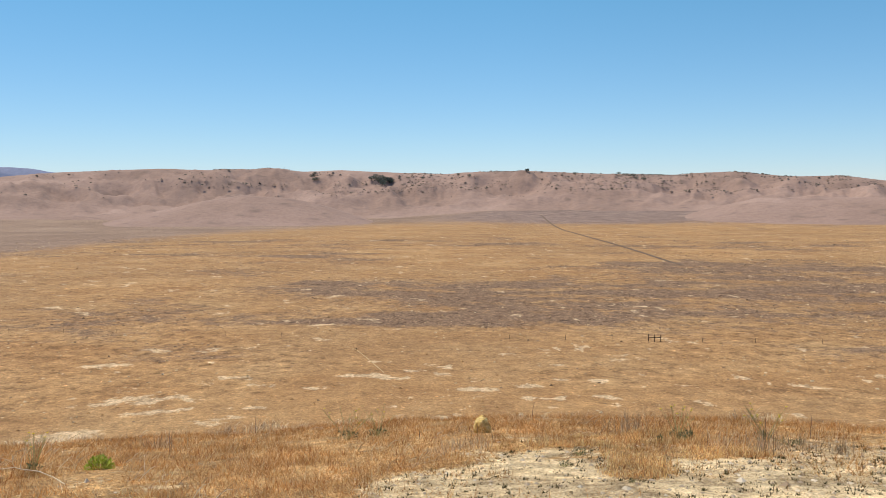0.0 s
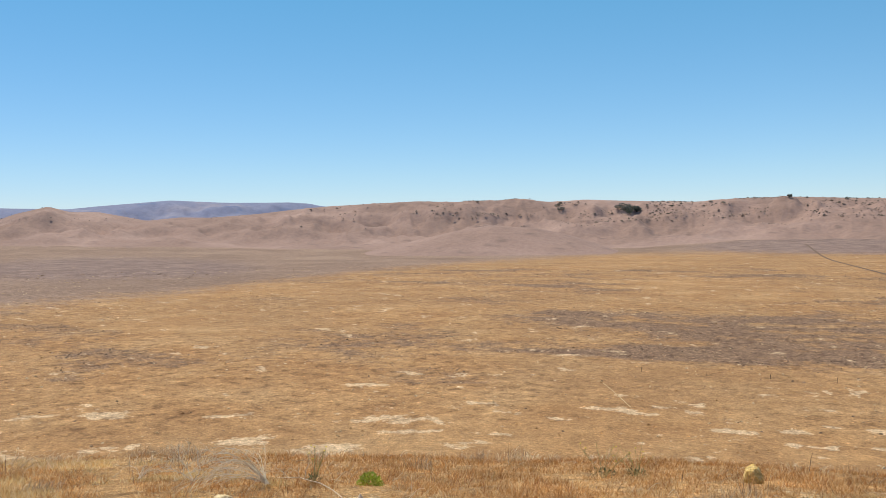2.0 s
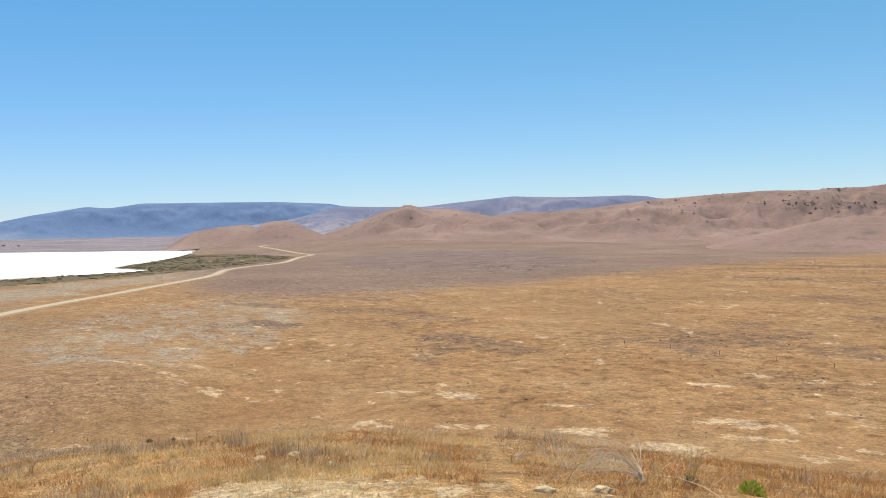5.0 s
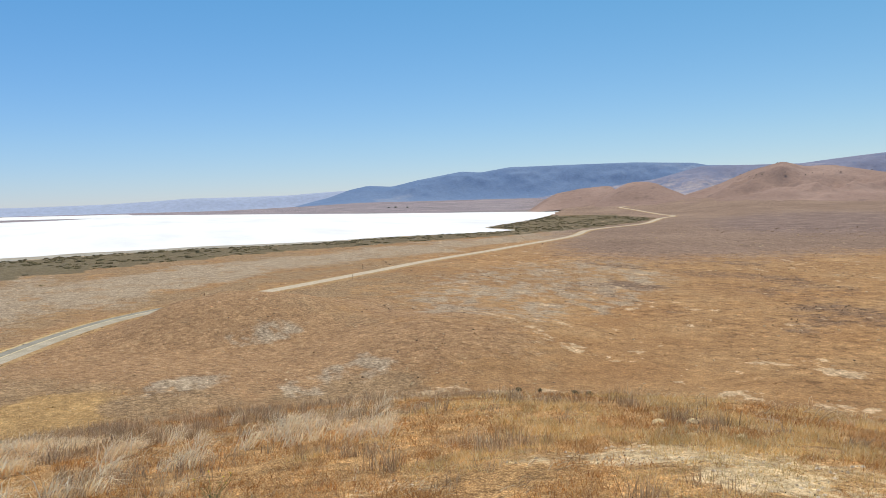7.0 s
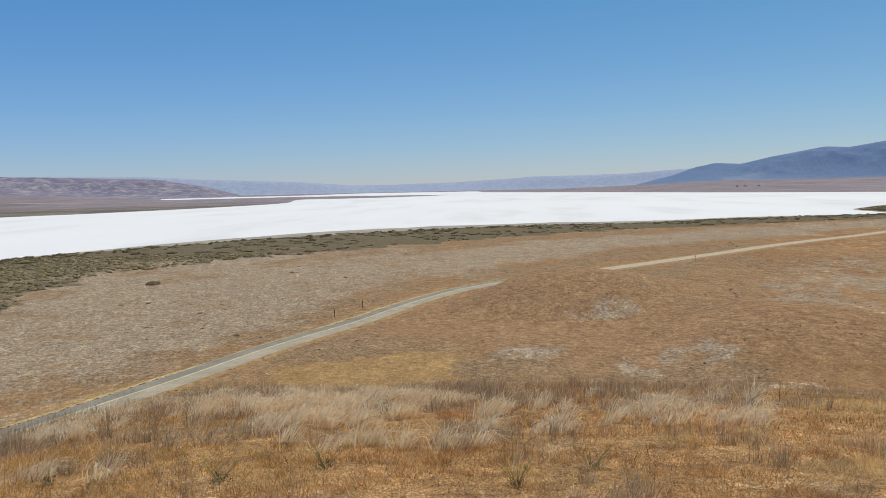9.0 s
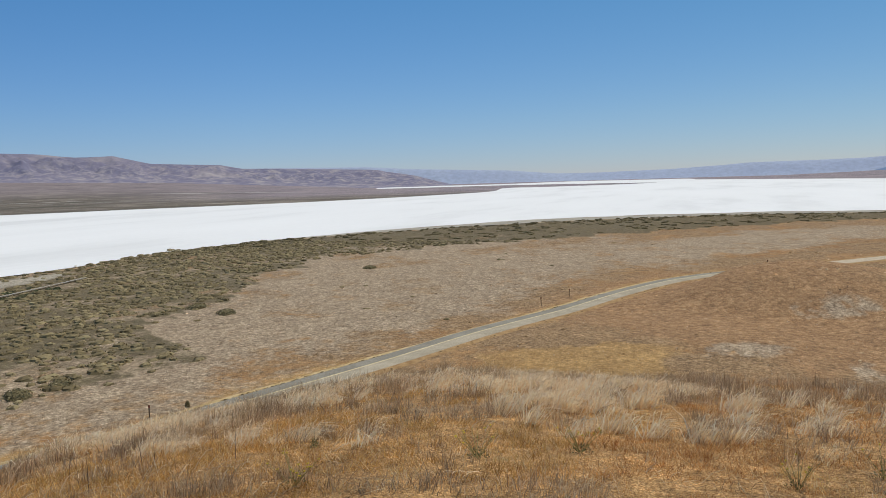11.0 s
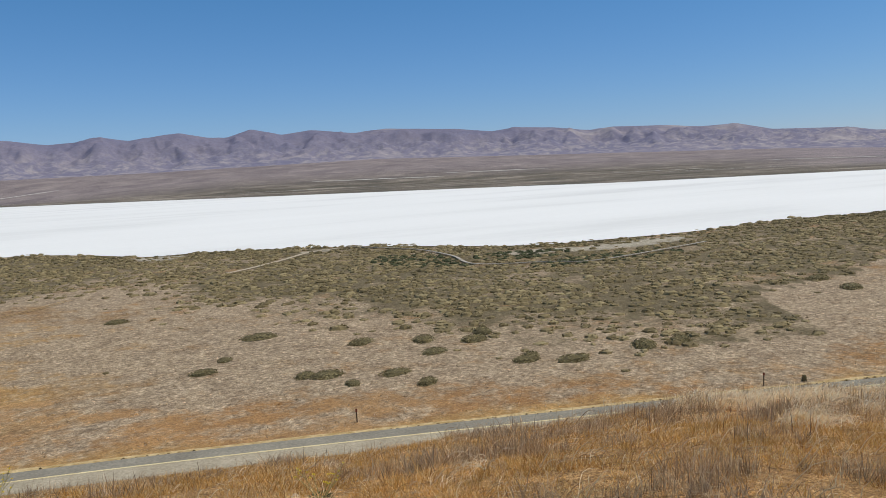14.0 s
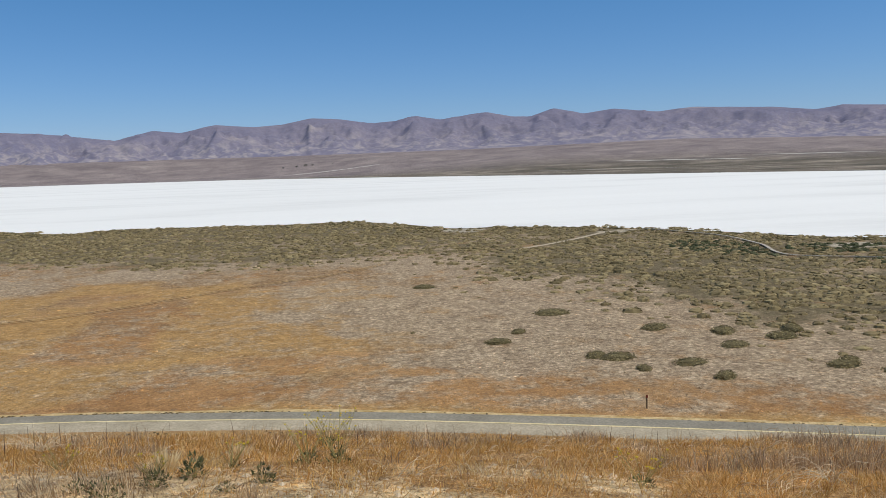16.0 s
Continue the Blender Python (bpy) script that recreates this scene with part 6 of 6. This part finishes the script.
def rock(x, y, r, squash, seed, mat, label):
    me_bm = bmesh.new()
    lump(me_bm, r, seed, squash)
    me = bpy.data.meshes.new("rock")
    me_bm.to_mesh(me)
    me_bm.free()
    me.materials.append(mat)
    ob = new("rock", me)
    ob.location = (x, y, height1(x, y) + r * squash[2] * 0.35)
    ob.rotation_euler = (0, 0, seed * 1.3)
    tagged(ob, label, "rock")


rock(0.49, 9.9, 0.135, (0.85, 0.7, 1.25), 2.0, sandstone, "upright yellow sandstone rock among golden grass")
for k, (x, y, r) in enumerate([(-4.55, 6.6, 0.085), (-9.84, 6.83, 0.09), (-8.2, 6.17, 0.07), (-8.42, 5.63, 0.06), (-9.89, 6.26, 0.10), (-4.9, 6.11, 0.08), (-7.47, 5.42, 0.05)]):
    rock(x, y, r, (1.2, 0.9, 0.55), 5.0 + k, pale_rock, "flat pale stone lying in dry grass")


def branch_tube(bm, p0, p1, r0, r1, sides=5):
    d = p1 - p0
    m = Matrix.Translation((p0 + p1) / 2) @ d.to_track_quat("Z", "Y").to_matrix().to_4x4()
    bmesh.ops.create_cone(bm, cap_ends=True, segments=sides, radius1=r0, radius2=r1, depth=d.length, matrix=m)


def twigs(bm, p, d, length, r, depth, R):
    q = p + d * length
    branch_tube(bm, p, q, r, r * 0.65)
    if depth:
        for _ in range(R.choice((2, 3))):
            e = (d + Vector((R.uniform(-0.8, 0.8), R.uniform(-0.8, 0.8), R.uniform(-0.35, 0.7)))).normalized()
            twigs(bm, q, e, length * R.uniform(0.6, 0.9), r * 0.6, depth - 1, R)


bleached = spotted("bleached_wood", [(0.3, (0.66, 0.52, 0.34)), (0.7, (0.86, 0.74, 0.54))], 6.0, 0.85, 40)


def dead_bush(x, y, size, seed, label, name="dead_bush", n=5):
    R = random.Random(seed)
    ob = thing(name, Matrix.Translation((x, y, height1(x, y) + 0.02)), label, "dead bush")
    for k in range(n):
        bm = bmesh.new()
        t = R.uniform(0, 6.28)
        twigs(bm, Vector((0, 0, 0)), Vector((math.cos(t) * 0.9, math.sin(t) * 0.9, R.uniform(0.25, 0.9))).normalized(), size * R.uniform(0.3, 0.42), size * 0.013, 4, R)
        part("branch", bm, bleached, ob)




def arched_bush(x, y, way, spread, reach, seed, n, label):
    """A dead bush whose long bleached stems spring from one foot and bend over to one side."""
    R = random.Random(seed)
    ob = thing("dead_bush", Matrix.Translation((x, y, height1(x, y) + 0.02)), label, "dead bush")
    for _ in range(n):
        t, size, arch = radians(way + R.gauss(0, spread)), reach * R.uniform(0.4, 1.0), R.uniform(0.12, 0.5)
        dx, dy, bend = math.cos(t), math.sin(t), R.uniform(2.5, 3.3)
        pts = []
        for k in range(8):
            q = k / 7
            px, py = dx * size * q - dy * 0.05 * math.sin(q * 4 + t), dy * size * q + dx * 0.05 * math.sin(q * 4 + t)
            pts.append(Vector((px, py, height1(x + px, y + py) - height1(x, y) + 0.03 + arch * size * max(math.sin(q * bend), 0) + R.uniform(-0.01, 0.01))))
        bm = bmesh.new()
        for k in range(7):
            branch_tube(bm, pts[k], pts[k + 1], 0.0036 - 0.0003 * k, 0.0033 - 0.0003 * k, 4)
        for k in (3, 4, 5):
            e = pts[k] + Vector((dx * 0.5 + R.uniform(-0.6, 0.6), dy * 0.5 + R.uniform(-0.6, 0.6), R.uniform(-0.2, 0.6))) * 0.22 * size
            branch_tube(bm, pts[k], e, 0.002, 0.0012, 3)
        part("branch", bm, bleached, ob)


arched_bush(-4.5, 7.4, 205, 42, 1.1, 3, 34, "bleached dead bush with arched stems in rust-coloured grass")
arched_bush(-6.7, 8.1, 120, 30, 0.55, 6, 9, "thin bleached dead stems standing in dry grass")
arched_bush(-11.2, -2.9, 60, 60, 0.6, 16, 14, "tangle of bleached dead stems in dry grass")
arched_bush(-5.2, -8.6, 20, 60, 0.55, 21, 14, "tangle of bleached dead stems in dry grass")
arched_bush(2.4, -11.2, 120, 60, 0.6, 25, 16, "tangle of bleached dead stems in dry grass")
dead_bush(-5.8, 7.9, 0.5, 8, "bleached dead bush lying in rust-coloured grass", n=4)
dead_bush(-14.2, -17.5, 0.7, 11, "tall bare dead bush on the brow", n=3)


def fallen_branch(p0, p1):
    ob = thing("fallen_branch", Matrix.Translation((*p0, height1(*p0))), "long bleached branch fallen over dry grass", "branch")
    R = random.Random(5)
    a, b = Vector((0, 0, 0.05)), Vector((p1[0] - p0[0], p1[1] - p0[1], height1(*p1) - height1(*p0) + 0.10))
    bm = bmesh.new()
    pts = [a.lerp(b, k / 6) + Vector((R.uniform(-0.03, 0.03), R.uniform(-0.03, 0.03), 0.08 * math.sin(k / 6 * 3.1))) for k in range(7)]
    for k in range(6):
        branch_tube(bm, pts[k], pts[k + 1], 0.0055 - 0.0005 * k, 0.005 - 0.0005 * k)
    part("stem", bm, bleached, ob)
    for k in (3, 4, 5):
        bm = bmesh.new()
        twigs(bm, pts[k], Vector((R.uniform(-0.5, 0.5), R.uniform(-0.5, 0.5), 0.6)).normalized(), 0.09, 0.004, 2, R)
        part("twig", bm, bleached, ob)


fallen_branch((-3.35, 6.75), (-4.45, 7.5))

green_leaf = island("green_leaf", [(0, (0.24, 0.28, 0.03)), (0.5, (0.40, 0.45, 0.06)), (1, (0.56, 0.60, 0.14))], thin=0.55)
weed_leaf = island("weed_leaf", [(0, (0.10, 0.11, 0.055)), (0.5, (0.18, 0.19, 0.09)), (1, (0.30, 0.29, 0.14))])
weed_stem = island("weed_stem", [(0, (0.34, 0.30, 0.12)), (0.6, (0.52, 0.46, 0.20)), (1, (0.64, 0.56, 0.30))])
flower = island("yellow_flower", [(0, (0.60, 0.46, 0.03)), (1, (0.80, 0.66, 0.08))])


def leafy(x, y, w, h, n, mat, seed):
    """Leaf-sized triangles that fill a low dome."""
    R = np.random.default_rng(seed)
    q = R.normal(0, 1, (n, 3))
    q /= np.linalg.norm(q, axis=1)[:, None]
    q[:, 2] = np.abs(q[:, 2])
    q *= (R.uniform(0.25, 1, n) ** 0.5)[:, None]
    c = q * np.array([w / 2, w / 2, h])
    up = (q * np.array([1, 1, 0.8]) + np.array([0, 0, 0.5])) * 0.17 * h
    s = R.normal(0, 1, (n, 3)) * 0.035 * h
    return np.stack([c - s, c + s, c + up], 1).reshape(-1, 3), np.arange(n * 3).reshape(-1, 3)


def mesh_part(name, co, fa, mat, parent, label=""):
    me = bpy.data.meshes.new(name)
    fill_mesh(me, co, fa, False)
    me.materials.append(mat)
    o = new(name, me)
    o.parent = parent
    return tagged(o, label)


def green_bush(x, y, w, h):
    ob = thing("green_bush", Matrix.Translation((x, y, height1(x, y) - 0.02)), "bright green rounded bush among rust-coloured grass", "bush")
    mesh_part("foliage", *leafy(x, y, w, h, 900, green_leaf, 4), green_leaf, ob)
    for k in range(9):
        t = k * 0.7
        bm = bmesh.new()
        branch_tube(bm, Vector((0, 0, 0)), Vector((math.cos(t) * w * 0.3, math.sin(t) * w * 0.3, h * 0.7)), 0.006, 0.003, 4)
        part("stem", bm, weed_stem, ob)


green_bush(-3.7, 8.25, 0.30, 0.16)


def flower_mesh():
    me = bpy.data.meshes.get("flower")
    if me is None:
        bm = bmesh.new()
        for k in range(4):
            t = k * math.pi / 2
            vs = [bm.verts.new(Vector(q)) for q in ((0, 0, -0.004), (math.cos(t - 0.5) * 0.013, math.sin(t - 0.5) * 0.013, 0.004),
                                                    (math.cos(t) * 0.02, math.sin(t) * 0.02, 0.008), (math.cos(t + 0.5) * 0.013, math.sin(t + 0.5) * 0.013, 0.004))]
            bm.faces.new(vs)
        bmesh.ops.create_icosphere(bm, subdivisions=1, radius=0.007)
        me = bpy.data.meshes.new("flower")
        bm.to_mesh(me)
        bm.free()
        me.materials.append(flower)
    return me


def mustard(x, y, h, w, seed, blooms, label, leaves=140):
    R = random.Random(seed)
    ob = thing("mustard_plant", Matrix.Translation((x, y, height1(x, y) - 0.02)), label, "wild plant", "weeds on the brow")
    tips = []
    for k in range(9):
        bm = bmesh.new()
        t = R.uniform(0, 6.28)
        p, d = Vector((0, 0, 0)), Vector((math.cos(t) * w, math.sin(t) * w, h * R.uniform(0.7, 1.1)))
        mid = p.lerp(d, 0.5) + Vector((0, 0, 0.06 * h))
        ends = []
        branch_tube(bm, p, mid, 0.0038, 0.003, 4)
        branch_tube(bm, mid, d, 0.003, 0.0015, 4)
        for _ in range(4):
            q = mid.lerp(d, R.uniform(0, 0.9))
            e = q + Vector((R.uniform(-1, 1), R.uniform(-1, 1), R.uniform(0.5, 1.5))) * 0.11 * h
            branch_tube(bm, q, e, 0.002, 0.001, 3)
            ends.append(e)
        stem = part("stem", bm, weed_stem, ob)
        tips += [(stem, e) for e in ends + [d]]
    mesh_part("foliage", *leafy(x, y, w * 1.1, h * 0.36, leaves, weed_leaf, seed), weed_leaf, ob, "dark green leaves at the base")
    if blooms:
        for stem, e in R.sample(tips, min(blooms, len(tips))):
            o = new("flower", flower_mesh())
            o.parent = stem
            o.matrix_local = Matrix.Translation(e)


for x, y, h, w, b, lab in [(2.61, 8.6, 0.34, 0.20, 10, "weed with dark leaves and pale yellow stems"), (3.55, 8.5, 0.36, 0.24, 12, "weed with dark leaves and pale yellow stems"),
                           (-1.30, 10.3, 0.42, 0.34, 8, "tall pale yellow-green weed on the brow"), (-0.9, 10.6, 0.40, 0.3, 6, "tall pale yellow-green weed on the brow"),
                           (-4.25, 7.95, 0.42, 0.16, 6, "thin weed with dark base leaves"), (-0.84, -10.1, 0.50, 0.22, 22, "green mustard weed with yellow flowers"),
                           (-0.55, -9.95, 0.42, 0.22, 12, "green mustard weed with yellow flowers"), (-0.70, -12.0, 0.50, 0.32, 20, "green mustard weed with yellow flowers"),
                           (-7.57, -5.0, 0.30, 0.26, 18, "green mustard weed with yellow flowers"), (-3.6, -9.0, 0.34, 0.24, 20, "green mustard weed with yellow flowers"),
                           (-9.3, -2.6, 0.36, 0.24, 10, "green mustard weed with yellow flowers"), (-8.9, -3.6, 0.34, 0.22, 8, "green mustard weed with yellow flowers"),
                           (0.72, -9.1, 0.24, 0.14, 9, "small weed with a few yellow flowers"), (0.15, -9.7, 0.26, 0.16, 9, "small weed with a few yellow flowers"),
                           (1.7, -9.8, 0.22, 0.16, 9, "small weed with a few yellow flowers"), (-8.6, -0.6, 0.28, 0.22, 6, "pale yellow-green weed in short grass"), (-9.2, 0.2, 0.28, 0.22, 5, "pale yellow-green weed in short grass")]:
    mustard(x, y, h, w, int(abs(x * 91 + y * 37)), b, lab)


def straw_tuft(x, y, w, h, seed):
    """One thick sheaf of pale golden straw."""
    R = np.random.default_rng(seed)
    ob = thing("straw_tuft", Matrix.Translation((x, y, height1(x, y) - 0.02)), "thick tuft of pale golden straw beside green forbs", "grass tuft")
    for k in range(3):
        n = 110
        t, q = R.uniform(0, 2 * np.pi, n), R.uniform(0, 1, n) ** 0.7
        foot = np.stack([np.cos(t) * q * w * 0.25, np.sin(t) * q * w * 0.25, 0 * t], 1)
        tip = np.stack([np.cos(t) * q * w * 0.6 + R.normal(0, 0.02, n), np.sin(t) * q * w * 0.6 + R.normal(0, 0.02, n), h * R.uniform(0.6, 1.1, n) * (1 - 0.4 * q)], 1)
        side = R.normal(0, 1, (n, 3)) * 0.004
        mesh_part("sheaf", np.stack([foot - side, foot + side, tip], 1).reshape(-1, 3), np.arange(n * 3).reshape(-1, 3), tuft_straw, ob)


tuft_straw = island("tuft_straw", [(0, (0.74, 0.52, 0.24)), (0.5, (0.95, 0.78, 0.45)), (1, (0.98, 0.90, 0.66))], 0.7, 0.45, 0.15, 1.3, 0.2)
straw_tuft(0.72, -9.5, 0.34, 0.26, 31)
straw_tuft(0.2, -10.6, 0.26, 0.2, 32)


def forb(x, y, w, h, seed):
    ob = thing("forb", Matrix.Translation((x, y, height1(x, y) - 0.01)), "low dark green leafy forb on bare soil", "wild plant", "forbs on bare soil")
    mesh_part("foliage", *leafy(x, y, w, h, 130, weed_leaf, seed), weed_leaf, ob)
    for k in range(6):
        bm = bmesh.new()
        branch_tube(bm, Vector((0, 0, 0)), Vector((math.cos(k) * w * 0.35, math.sin(k) * w * 0.35, h * 0.6)), 0.004, 0.002, 4)
        part("stem", bm, weed_stem, ob)


for k, (x, y, w, h) in enumerate([(3.62, 8.1, 0.24, 0.09), (1.3, 7.41, 0.17, 0.09), (1.08, 6.9, 0.14, 0.07), (1.49, 6.11, 0.09, 0.05), (-0.21, -8.91, 0.2, 0.19), (2.68, 8.45, 0.13, 0.16), (2.3, 8.2, 0.08, 0.1), (0.39, -9.15, 0.2, 0.24), (1.2, -8.7, 0.24, 0.14), (0.05, -8.6, 0.16, 0.1),
                                  (0.65, -8.88, 0.26, 0.15), (0.94, -8.5, 0.3, 0.17), (-9.52, -5.77, 0.12, 0.12), (2.55, 8.3, 0.12, 0.11), (3.75, 8.15, 0.14, 0.1)]):
    forb(x, y, w, h, 200 + k)


def knoll_bushes():
    pts = np.array([(-96.3, 52.2), (-98.2, 49.8), (-91.5, 57.1), (-89.5, 59.5), (-87, 61), (-93, 55.8)])
    for k, (x, y) in enumerate(pts):
        saltbush_thing(x, y, 0.8 + 0.2 * (k % 3), 0.45, k * 40, "small dark bush on the dry slope")


knoll_bushes()
